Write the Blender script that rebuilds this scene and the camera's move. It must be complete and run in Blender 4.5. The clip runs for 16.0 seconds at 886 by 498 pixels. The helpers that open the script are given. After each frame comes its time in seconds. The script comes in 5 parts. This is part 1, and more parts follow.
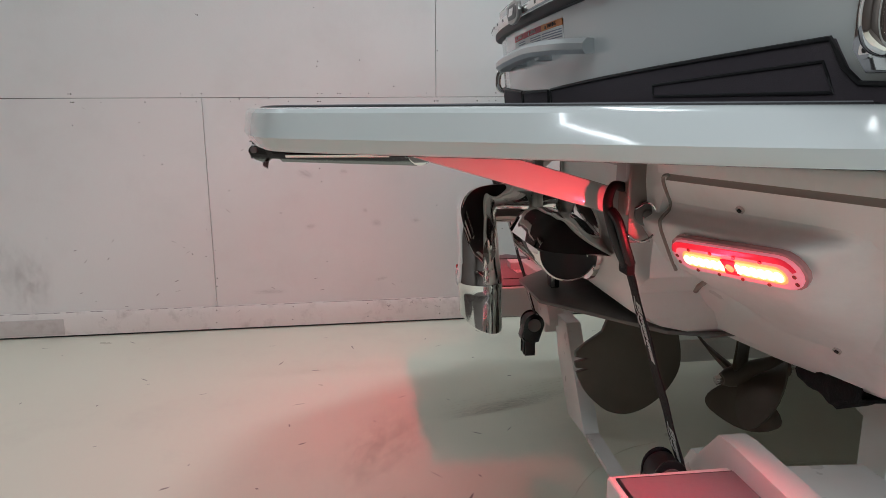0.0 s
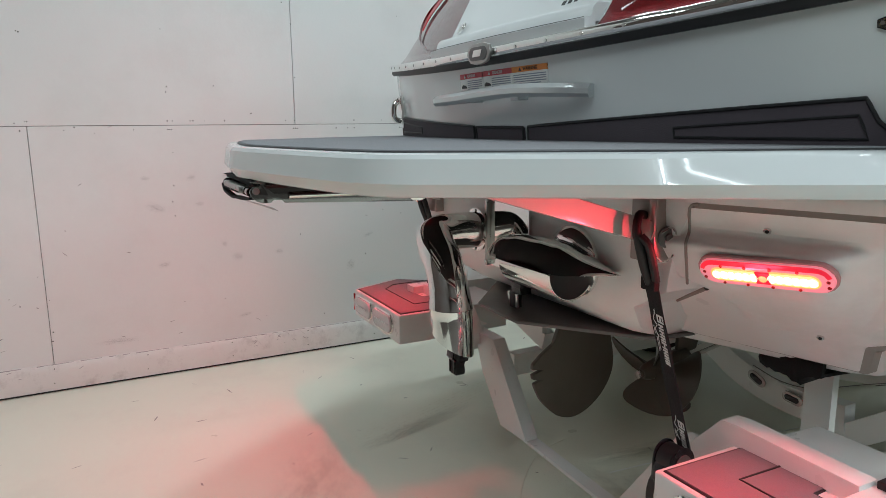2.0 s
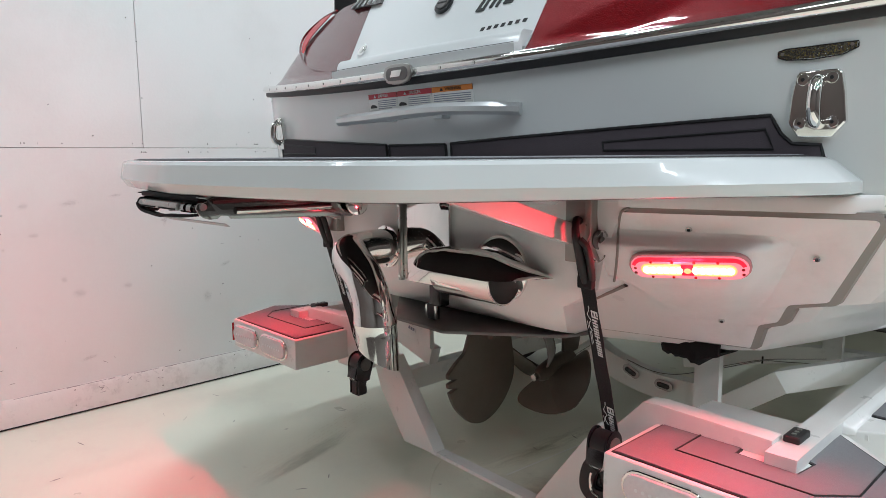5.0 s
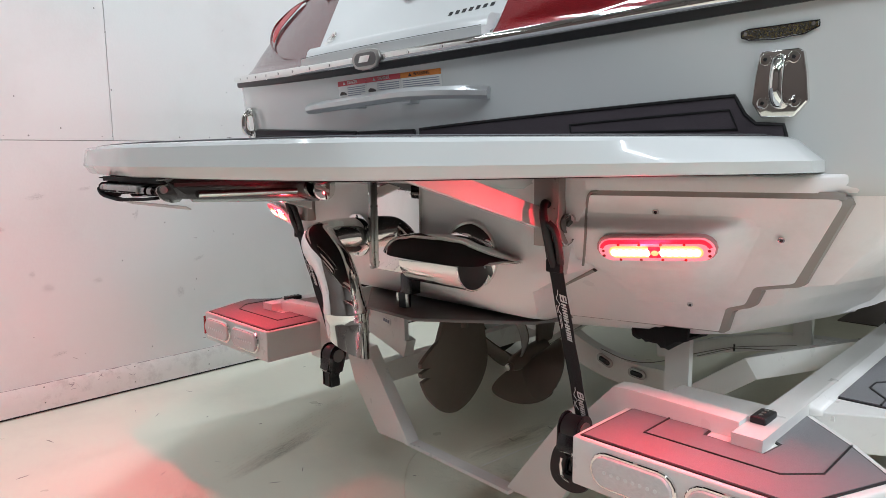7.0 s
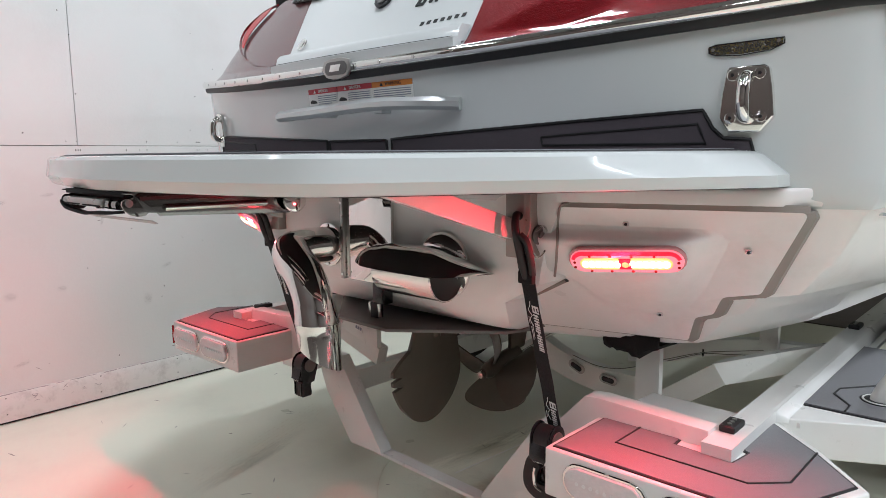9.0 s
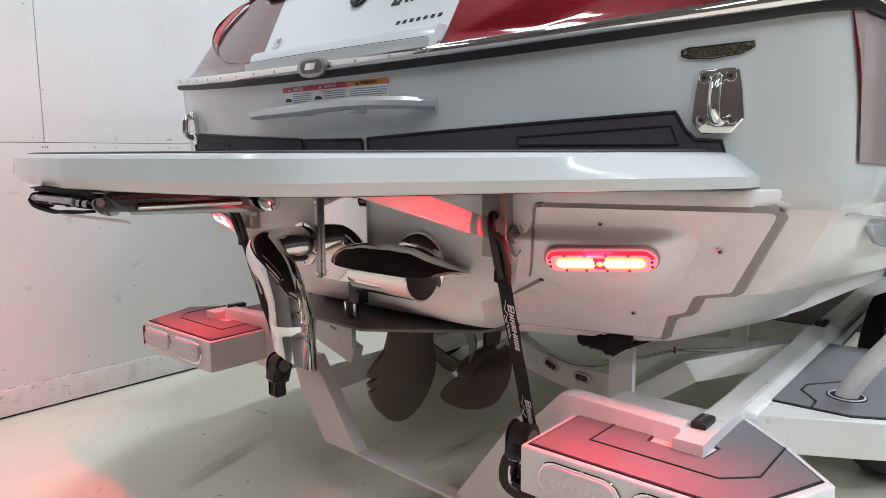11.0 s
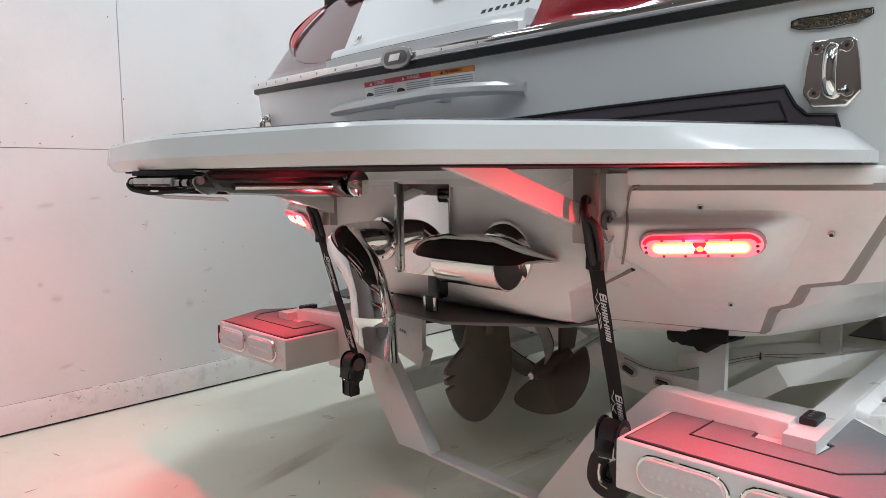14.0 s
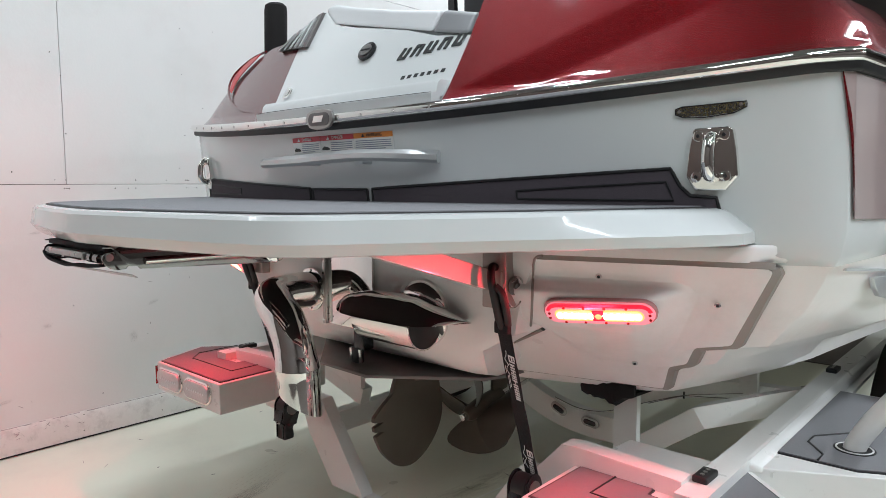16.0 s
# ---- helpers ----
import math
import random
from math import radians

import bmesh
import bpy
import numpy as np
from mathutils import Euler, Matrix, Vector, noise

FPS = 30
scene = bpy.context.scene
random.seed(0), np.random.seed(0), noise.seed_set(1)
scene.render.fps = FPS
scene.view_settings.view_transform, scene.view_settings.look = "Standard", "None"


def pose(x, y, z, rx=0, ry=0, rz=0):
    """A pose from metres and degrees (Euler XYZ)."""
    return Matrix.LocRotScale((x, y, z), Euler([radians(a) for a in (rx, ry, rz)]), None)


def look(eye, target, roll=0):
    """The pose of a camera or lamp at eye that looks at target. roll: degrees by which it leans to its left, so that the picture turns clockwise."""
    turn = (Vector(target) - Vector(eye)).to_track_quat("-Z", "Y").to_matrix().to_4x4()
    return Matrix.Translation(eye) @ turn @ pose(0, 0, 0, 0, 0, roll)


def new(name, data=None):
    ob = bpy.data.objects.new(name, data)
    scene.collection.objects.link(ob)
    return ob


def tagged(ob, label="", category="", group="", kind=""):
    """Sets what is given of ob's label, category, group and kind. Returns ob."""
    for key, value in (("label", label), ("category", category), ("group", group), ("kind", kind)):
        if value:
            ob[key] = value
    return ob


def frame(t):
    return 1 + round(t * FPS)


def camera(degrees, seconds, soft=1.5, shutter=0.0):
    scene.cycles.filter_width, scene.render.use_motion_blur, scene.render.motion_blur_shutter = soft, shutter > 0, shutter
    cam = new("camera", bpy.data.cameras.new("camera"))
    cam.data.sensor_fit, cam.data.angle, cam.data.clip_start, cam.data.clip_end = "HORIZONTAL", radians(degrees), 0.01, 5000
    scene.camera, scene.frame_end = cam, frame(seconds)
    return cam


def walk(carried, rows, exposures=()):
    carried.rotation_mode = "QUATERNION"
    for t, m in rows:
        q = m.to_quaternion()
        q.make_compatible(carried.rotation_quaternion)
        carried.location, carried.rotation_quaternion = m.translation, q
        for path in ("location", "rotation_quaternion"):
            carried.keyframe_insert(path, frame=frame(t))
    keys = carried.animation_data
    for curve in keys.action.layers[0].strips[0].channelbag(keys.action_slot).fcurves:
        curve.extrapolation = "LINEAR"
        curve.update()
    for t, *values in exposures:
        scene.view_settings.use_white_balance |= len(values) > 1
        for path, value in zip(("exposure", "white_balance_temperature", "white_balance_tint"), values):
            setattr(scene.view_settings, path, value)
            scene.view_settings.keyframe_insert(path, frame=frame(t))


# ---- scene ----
cam = camera(66.3, 16.0, soft=0.75)
PATH = [
    (0, (1.619, -0.431, 1.165), (-0.323, -0.178, 0.757), -0.3),
    (0.5, (1.703, -0.568, 1.195), (-0.203, -0.11, 0.801), -0.4),
    (1, (1.688, -0.76, 1.199), (-0.169, -0.121, 0.816), -0.3),
    (1.5, (1.609, -0.849, 1.191), (-0.184, -0.046, 0.821), -0.4),
    (2, (1.503, -0.938, 1.207), (-0.249, -0.041, 0.849), -0.5),
    (2.5, (1.421, -1.112, 1.213), (-0.253, -0.071, 0.878), -0.3),
    (3, (1.396, -1.169, 1.214), (-0.19, 0.006, 0.896), -0.4),
    (3.5, (1.371, -1.182, 1.21), (-0.147, 0.083, 0.904), -0.6),
    (6, (1.367, -1.219, 1.145), (-0.059, 0.157, 0.876), -0.5),
    (6.5, (1.386, -1.199, 1.137), (-0.029, 0.188, 0.866), -0.6),
    (7, (1.384, -1.184, 1.138), (-0.018, 0.215, 0.863), -0.6),
    (7.5, (1.382, -1.173, 1.14), (-0.008, 0.239, 0.868), -0.5),
    (8, (1.38, -1.164, 1.158), (0.004, 0.261, 0.884), -0.5),
    (8.5, (1.382, -1.166, 1.162), (0.022, 0.275, 0.889), -0.5),
    (9, (1.379, -1.177, 1.162), (0.035, 0.278, 0.888), -0.5),
    (9.5, (1.387, -1.18, 1.163), (0.057, 0.289, 0.893), -0.4),
    (12, (1.34, -1.191, 1.165), (0.073, 0.332, 0.888), -0.3),
    (12.5, (1.299, -1.208, 1.15), (0.033, 0.318, 0.893), -0.3),
    (13, (1.282, -1.217, 1.103), (0.001, 0.3, 0.862), -0.3),
    (13.5, (1.302, -1.222, 1.073), (-0.011, 0.27, 0.851), -0.4),
    (14, (1.297, -1.229, 1.08), (-0.099, 0.187, 0.87), -0.5),
    (14.5, (1.337, -1.193, 1.091), (-0.082, 0.203, 0.899), -0.3),
    (15, (1.387, -1.154, 1.136), (-0.027, 0.248, 0.943), -0.3),
    (15.5, (1.416, -1.155, 1.192), (0.031, 0.275, 1.0), -0.3),
    (16, (1.42, -1.17, 1.214), (0.085, 0.307, 1.024), -0.2),
]
walk(cam, [(t, look(eye, target, roll)) for t, eye, target, roll in PATH], exposures=[(0, -0.71, 6250, 6), (0.7, -0.60, 6250, 5), (2.0, -0.43, 6100, 1), (3.0, -0.35, 5950, -2), (3.7, -0.22, 5950, 0), (5.8, -0.04, 6250, 9), (14.5, -0.02, 6250, 10), (16, -0.06, 6250, 8)])

CX = -0.025  # the boat's middle line


# ---- light ----
world = bpy.data.worlds.new("world")
scene.world = world
world.use_nodes = True
world.node_tree.nodes["Background"].inputs[0].default_value = (0.8, 0.85, 0.85, 1)
world.node_tree.nodes["Background"].inputs[1].default_value = 0.05

TUBE_POWER, BAR_POWER = 73.0, 9.5
CEILING = 3.9


def area_lamp(name, m, sx, sy, power, colour):
    data = bpy.data.lights.new(name, "AREA")
    data.shape, data.size, data.size_y, data.energy, data.color = "RECTANGLE", sx, sy, power, colour
    ob = new(name, data)
    ob.matrix_world = m
    return ob


# unseen ceiling lights, added to balance the brightness: x, y, share of the power, length
TUBES = [(-1.35, -2.4, 0.21, 2.4), (-1.48, 1.2, 0.15, 1.2), (-0.25, 0.10, 0.62, 0.6), (-1.35, 3.2, 0.9, 2.4), (1.7, -2.2, 0.48, 2.4), (2.9, -0.4, 0.36, 2.4), (2.9, 2.4, 1.35, 2.4), (4.6, -1.9, 1.4, 2.4), (6.2, 2.6, 3.2, 2.4)]
for lx, ly, share, length in TUBES:
    area_lamp("tube_light", pose(lx, ly, CEILING - 0.14), 0.14, length, TUBE_POWER * share, (0.905, 0.950, 0.995))


# ---- materials ----
def material(name, colour, rough=0.5, metal=0.0, coat=0.0, vary=0.0, scale=6.0, bump=0.0, bump_scale=60.0, rough_vary=0.0, dirt=None, dirt_scale=3.0, dirt_amount=0.0, spec=0.5):
    mat = bpy.data.materials.new(name)
    mat.use_nodes = True
    nt = mat.node_tree
    n, l = nt.nodes, nt.links
    b = n["Principled BSDF"]
    b.inputs["Base Color"].default_value = (*colour, 1)
    b.inputs["Roughness"].default_value = rough
    b.inputs["Metallic"].default_value = metal
    b.inputs["Coat Weight"].default_value = coat
    b.inputs["Coat Roughness"].default_value = 0.05
    b.inputs["Specular IOR Level"].default_value = spec
    tc = n.new("ShaderNodeTexCoord")
    src = None
    if vary:
        nz = n.new("ShaderNodeTexNoise")
        nz.inputs["Scale"].default_value, nz.inputs["Detail"].default_value = scale, 6
        l.new(tc.outputs["Object"], nz.inputs["Vector"])
        mx = n.new("ShaderNodeMix")
        mx.data_type = "RGBA"
        mx.inputs["A"].default_value = (*[c * (1 - vary) for c in colour], 1)
        mx.inputs["B"].default_value = (*[min(1, c * (1 + vary)) for c in colour], 1)
        l.new(nz.outputs["Fac"], mx.inputs["Factor"])
        src = mx.outputs["Result"]
    if dirt:
        nz = n.new("ShaderNodeTexNoise")
        nz.inputs["Scale"].default_value, nz.inputs["Detail"].default_value, nz.inputs["Roughness"].default_value = dirt_scale, 8, 0.65
        l.new(tc.outputs["Object"], nz.inputs["Vector"])
        rm = n.new("ShaderNodeMapRange")
        rm.inputs["From Min"].default_value, rm.inputs["From Max"].default_value = 0.52, 0.78
        rm.inputs["To Max"].default_value = dirt_amount
        l.new(nz.outputs["Fac"], rm.inputs["Value"])
        mx = n.new("ShaderNodeMix")
        mx.data_type = "RGBA"
        mx.inputs["A"].default_value = (*colour, 1)
        mx.inputs["B"].default_value = (*dirt, 1)
        l.new(rm.outputs["Result"], mx.inputs["Factor"])
        if src:
            l.new(src, mx.inputs["A"])
        src = mx.outputs["Result"]
    if src:
        l.new(src, b.inputs["Base Color"])
    if rough_vary:
        nz = n.new("ShaderNodeTexNoise")
        nz.inputs["Scale"].default_value, nz.inputs["Detail"].default_value = scale * 2.3, 5
        l.new(tc.outputs["Object"], nz.inputs["Vector"])
        rm = n.new("ShaderNodeMapRange")
        rm.inputs["To Min"].default_value, rm.inputs["To Max"].default_value = max(0.02, rough - rough_vary), rough + rough_vary
        l.new(nz.outputs["Fac"], rm.inputs["Value"])
        l.new(rm.outputs["Result"], b.inputs["Roughness"])
    if bump:
        nz = n.new("ShaderNodeTexNoise")
        nz.inputs["Scale"].default_value, nz.inputs["Detail"].default_value = bump_scale, 4
        l.new(tc.outputs["Object"], nz.inputs["Vector"])
        bp = n.new("ShaderNodeBump")
        bp.inputs["Strength"].default_value, bp.inputs["Distance"].default_value = bump, 0.003
        l.new(nz.outputs["Fac"], bp.inputs["Height"])
        l.new(bp.outputs["Normal"], b.inputs["Normal"])
    return mat


def glow(name, colour, strength):
    mat = material(name, colour, 0.3)
    b = mat.node_tree.nodes["Principled BSDF"]
    b.inputs["Emission Color"].default_value = (*colour, 1)
    b.inputs["Emission Strength"].default_value = strength
    return mat


GEL = material("white_gelcoat", (0.625, 0.65, 0.642), 0.18, coat=0.6, vary=0.015, scale=3, rough_vary=0.04)
# lighter than the upper hull's white, to make up for shade under the platform
GEL_LOW_LIT = material("lower_gelcoat_lightened", (0.89, 0.875, 0.865), 0.32, vary=0.03, scale=5, rough_vary=0.08, dirt=(0.45, 0.42, 0.38), dirt_scale=5, dirt_amount=0.25)
RED = material("red_flake_gelcoat", (0.115, 0.0014, 0.0035), 0.36, metal=0.75, coat=1.0, vary=0.85, scale=260, bump=0.6, bump_scale=420, spec=0.0)
RED_LIT = material("lit_red_scoop", (0.52, 0.008, 0.014), 0.4, coat=0.2, vary=0.1, scale=20)
MAUVE = material("mauve_gelcoat", (0.37, 0.29, 0.28), 0.25, coat=0.8, vary=0.04, scale=6)
CHROME = material("chrome", (0.84, 0.83, 0.81), 0.045, metal=1.0, vary=0.03, scale=9, rough_vary=0.025)
STEEL = material("polished_steel", (0.72, 0.71, 0.69), 0.12, metal=1.0, vary=0.05, scale=14, rough_vary=0.06)
BRUSHED = material("brushed_steel", (0.42, 0.41, 0.395), 0.30, metal=1.0, vary=0.08, scale=30, rough_vary=0.1)
ALU = material("satin_aluminium", (0.62, 0.64, 0.64), 0.35, metal=0.6, vary=0.04, scale=20)
STRUT = material("satin_white_strut", (0.74, 0.72, 0.70), 0.22, coat=0.4, vary=0.04, scale=12)
BRACKET = material("taupe_bracket", (0.36, 0.315, 0.29), 0.30, metal=0.35, vary=0.06, scale=14, rough_vary=0.08)
FOAM = material("dark_grey_foam", (0.070, 0.058, 0.068), 0.85, vary=0.08, scale=120, bump=0.3, bump_scale=500)
FOAM_LIGHT = material("grey_foam", (0.18, 0.18, 0.19), 0.8, vary=0.06, scale=120, bump=0.25, bump_scale=450)
BLACK = material("black_rubber", (0.008, 0.008, 0.009), 0.5, vary=0.15, scale=40)
GLOSS_BLACK = material("black_plastic", (0.012, 0.012, 0.014), 0.22, vary=0.1, scale=20)
WEB = material("black_webbing", (0.009, 0.008, 0.010), 0.8, vary=0.2, scale=300, bump=0.6, bump_scale=700)
PRINT = material("white_print", (0.75, 0.74, 0.73), 0.6, vary=0.05, scale=200)
TRAILER = material("white_trailer_paint", (0.72, 0.72, 0.70), 0.3, coat=0.3, vary=0.03, scale=8, rough_vary=0.08, dirt=(0.5, 0.48, 0.44), dirt_scale=6, dirt_amount=0.2)
UNDER = material("matt_near_black", (0.006, 0.006, 0.007), 0.6, vary=0.2, scale=20, spec=0.12)
# taupe stands for the shade along the edges and recesses of the white panels
EDGE_SHADE = material("taupe_edge_shade", (0.30, 0.265, 0.24), 0.5, vary=0.08, scale=15)
BRONZE = material("dark_bronze", (0.085, 0.068, 0.052), 0.40, metal=0.25, vary=0.2, scale=12, rough_vary=0.12)
PLATE = material("grey_plate", (0.16, 0.15, 0.145), 0.4, metal=0.3, vary=0.12, scale=10, rough_vary=0.1)
CARPET = material("black_carpet", (0.009, 0.008, 0.008), 0.95, vary=0.3, scale=150, bump=0.8, bump_scale=300)
TYRE = material("tyre_rubber", (0.018, 0.017, 0.017), 0.7, vary=0.2, scale=30)
WALLPAINT = material("white_wall_paint", (0.75, 0.75, 0.73), 0.5, vary=0.03, scale=1.6, rough_vary=0.12, bump=0.15, bump_scale=90, dirt=(0.62, 0.60, 0.57), dirt_scale=2.2, dirt_amount=0.35)
BASEPAINT = material("scuffed_board_paint", (0.70, 0.68, 0.64), 0.5, vary=0.05, scale=4, bump=0.3, bump_scale=40, dirt=(0.33, 0.30, 0.27), dirt_scale=14, dirt_amount=0.55)
FLOOR = material("painted_concrete", (0.69, 0.685, 0.57), 0.32, vary=0.05, scale=0.9, rough_vary=0.14, bump=0.12, bump_scale=25, dirt=(0.50, 0.48, 0.41), dirt_scale=1.3, dirt_amount=0.5)
WALL_UNSEEN = material("dark_unseen_wall", (0.082, 0.067, 0.058), 0.6, vary=0.06, scale=1.0)
CEIL = material("ceiling_paint", (0.22, 0.22, 0.22), 0.7, vary=0.03, scale=1.0)
GAP = material("dark_gap", (0.05, 0.048, 0.045), 0.9)
JOINT = material("grey_joint_filler", (0.17, 0.165, 0.155), 0.9, vary=0.3, scale=9)
PAPER = material("label_paper", (0.74, 0.74, 0.73), 0.45, vary=0.02, scale=40)
LABEL_RED = material("label_red", (0.50, 0.03, 0.05), 0.45, vary=0.03, scale=40)
LABEL_ORANGE = material("label_orange", (0.68, 0.22, 0.03), 0.45, vary=0.03, scale=40)
LABEL_TEXT = material("label_text_grey", (0.22, 0.24, 0.30), 0.5, vary=0.05, scale=60)
LETTER = material("grey_badge", (0.10, 0.105, 0.105), 0.25, metal=0.6, vary=0.1, scale=60)
AMBER = material("faceted_amber_lens", (0.030, 0.024, 0.014), 0.10, coat=1.0, vary=0.5, scale=260, bump=0.9, bump_scale=420, dirt=(0.62, 0.46, 0.12), dirt_scale=300, dirt_amount=0.45)
CLEAR = material("frosted_clear_lens", (0.62, 0.60, 0.60), 0.18, coat=0.8, vary=0.10, scale=120, bump=0.4, bump_scale=160)
BEZEL = material("clear_pink_bezel", (0.62, 0.30, 0.31), 0.08, coat=1.0, vary=0.2, scale=90)
RED_LENS = material("red_reflector", (0.42, 0.01, 0.012), 0.15, coat=0.8, vary=0.2, scale=150)
LED = glow("lit_red_diode", (1.0, 0.74, 0.42), 6.5)
LED_MID = glow("lit_red_strip", (1.0, 0.62, 0.20), 2.1)
LED_EDGE = glow("glowing_red_lens", (1.0, 0.50, 0.17), 0.92)
LED_SOFT = glow("red_lamp_body", (1.0, 0.27, 0.33), 0.74)
LED_RIM = glow("red_lamp_rim", (0.80, 0.012, 0.050), 0.62)
DIFFUSER = glow("lit_diffuser", (0.905, 0.950, 0.995), 3.0)
CUSHION = material("pale_vinyl", (0.52, 0.53, 0.53), 0.45, vary=0.03, scale=10, bump=0.15, bump_scale=200)
CUSHION_DARK = material("grey_vinyl", (0.16, 0.165, 0.17), 0.45, vary=0.04, scale=10, bump=0.15, bump_scale=200)
STREAK = material("pale_brown_streak", (0.645, 0.62, 0.505), 0.4, vary=0.15, scale=30)
SMUDGE = material("grey_smudge", (0.36, 0.34, 0.33), 0.6, vary=0.4, scale=60)
OLD_BOARD = material("old_board_paint", (0.52, 0.505, 0.48), 0.55, vary=0.08, scale=6, bump=0.3, bump_scale=40, dirt=(0.25, 0.22, 0.19), dirt_scale=10, dirt_amount=0.6)


def stain_material(name, colour, amount, grain, hard=0.0):
    """A worn patch that fades towards the rim of a unit disc."""
    mat = material(name, colour, 0.5, vary=0.12, scale=grain)
    nt = mat.node_tree
    n, l = nt.nodes, nt.links
    tc = n.new("ShaderNodeTexCoord")
    ln = n.new("ShaderNodeVectorMath")
    ln.operation = "LENGTH"
    l.new(tc.outputs["Object"], ln.inputs[0])
    fall = n.new("ShaderNodeMapRange")
    fall.interpolation_type = "SMOOTHSTEP"
    fall.inputs["From Min"].default_value, fall.inputs["From Max"].default_value = 1.0, hard
    l.new(ln.outputs["Value"], fall.inputs["Value"])
    nz = n.new("ShaderNodeTexNoise")
    nz.inputs["Scale"].default_value, nz.inputs["Detail"].default_value, nz.inputs["Roughness"].default_value = grain, 7, 0.7
    l.new(tc.outputs["Object"], nz.inputs["Vector"])
    rm = n.new("ShaderNodeMapRange")
    rm.inputs["From Min"].default_value, rm.inputs["From Max"].default_value, rm.inputs["To Max"].default_value = 0.36, 0.66, amount
    l.new(nz.outputs["Fac"], rm.inputs["Value"])
    mul = n.new("ShaderNodeMath")
    mul.operation = "MULTIPLY"
    l.new(fall.outputs["Result"], mul.inputs[0])
    l.new(rm.outputs["Result"], mul.inputs[1])
    l.new(mul.outputs["Value"], n["Principled BSDF"].inputs["Alpha"])
    return mat


OLIVE = stain_material("olive_floor_stain", (0.33, 0.28, 0.13), 0.60, 2.0)
RUBBED = stain_material("grey_floor_wear", (0.46, 0.44, 0.36), 0.30, 3.0)
TREAD = stain_material("brown_tread_marks", (0.42, 0.35, 0.27), 0.60, 9.0)
GRIME = stain_material("grey_wall_grime", (0.42, 0.40, 0.385), 0.30, 3.0, 0.0)
MARK = material("floor_mark", (0.28, 0.26, 0.23), 0.6, vary=0.3, scale=50)


# ---- mesh helpers ----
def empty(name, label, category, group="", kind=""):
    ob = new(name)
    ob.empty_display_size = 0.1
    return tagged(ob, label, category, group, kind)


def smooth(bm, angle=35):
    for f in bm.faces:
        f.smooth = True
    for e in bm.edges:
        if len(e.link_faces) != 2 or e.calc_face_angle(0) > radians(angle):
            e.smooth = False


def part(name, bm, mat, parent=None, label="", angle=35):
    bmesh.ops.recalc_face_normals(bm, faces=bm.faces)
    smooth(bm, angle)
    me = bpy.data.meshes.new(name)
    bm.to_mesh(me)
    bm.free()
    me.materials.append(mat)
    ob = new(name, me)
    if parent:
        ob.parent = parent
    if label:
        ob["label"] = label
    return ob


def bevelled(bm, width, segs=2, angle=30):
    es = [e for e in bm.edges if len(e.link_faces) == 2 and e.calc_face_angle(0) > radians(angle)]
    if width and es:
        bmesh.ops.bevel(bm, geom=es, offset=width, segments=segs, profile=0.6, affect="EDGES", clamp_overlap=True)
    return bm


def box(c, s, bev=0.004, m=None, segs=2):
    bm = bmesh.new()
    bmesh.ops.create_cube(bm, size=1, matrix=Matrix.Translation(c) @ (m or Matrix()) @ Matrix.Diagonal((*s, 1)))
    return bevelled(bm, bev, segs)


def prism(poly, shift, bev=0.0, segs=2):
    """A flat polygon of 3D points pushed along shift."""
    bm = bmesh.new()
    a = [bm.verts.new(p) for p in poly]
    b = [bm.verts.new(Vector(p) + Vector(shift)) for p in poly]
    bm.faces.new(a)
    bm.faces.new(b[::-1])
    for i in range(len(a)):
        k = (i + 1) % len(a)
        bm.faces.new((a[k], a[i], b[i], b[k]))
    bmesh.ops.recalc_face_normals(bm, faces=bm.faces)
    return bevelled(bm, bev, segs)


def flat(poly_xy, z0, z1, bev=0.0):
    return prism([(x, y, z0) for x, y in poly_xy], (0, 0, z1 - z0), bev)


def catmull(pts, n=8):
    out = []
    p = [Vector(q) for q in pts]
    p = [2 * p[0] - p[1]] + p + [2 * p[-1] - p[-2]]
    for i in range(1, len(p) - 2):
        for k in range(n):
            t = k / n
            a, b, c, d = p[i - 1 : i + 3]
            out.append(0.5 * (2 * b + (c - a) * t + (2 * a - 5 * b + 4 * c - d) * t * t + (3 * b - a - 3 * c + d) * t ** 3))
    out.append(p[-2])
    return out


def sweep(pts, ring, up=(0, 0, 1), caps=True, scales=None):
    """A ring of (u, v) carried along a path of points."""
    bm = bmesh.new()
    pts = [Vector(p) for p in pts]
    side, rows = None, []
    for i, p in enumerate(pts):
        d = (pts[min(i + 1, len(pts) - 1)] - pts[max(i - 1, 0)]).normalized()
        if side is None:
            side = d.cross(Vector(up))
            side = side.normalized() if side.length > 1e-4 else d.orthogonal().normalized()
        side = (side - d * side.dot(d)).normalized()
        top = side.cross(d)
        k = scales[i] if scales else 1
        rows.append([bm.verts.new(p + side * u * k + top * v * k) for u, v in ring])
    n = len(ring)
    for a, b in zip(rows, rows[1:]):
        for i in range(n):
            bm.faces.new((a[i], a[(i + 1) % n], b[(i + 1) % n], b[i]))
    if caps:
        bm.faces.new(rows[0][::-1])
        bm.faces.new(rows[-1])
    return bm


def circle(r, n=16, k=1.0):
    return [(r * math.cos(2 * math.pi * i / n), k * r * math.sin(2 * math.pi * i / n)) for i in range(n)]


def tube(pts, r, n=12, **kw):
    return sweep(pts, circle(r, n), **kw)


def bar(pts, w, h, **kw):
    return sweep(pts, [(-w / 2, -h / 2), (w / 2, -h / 2), (w / 2, h / 2), (-w / 2, h / 2)], **kw)


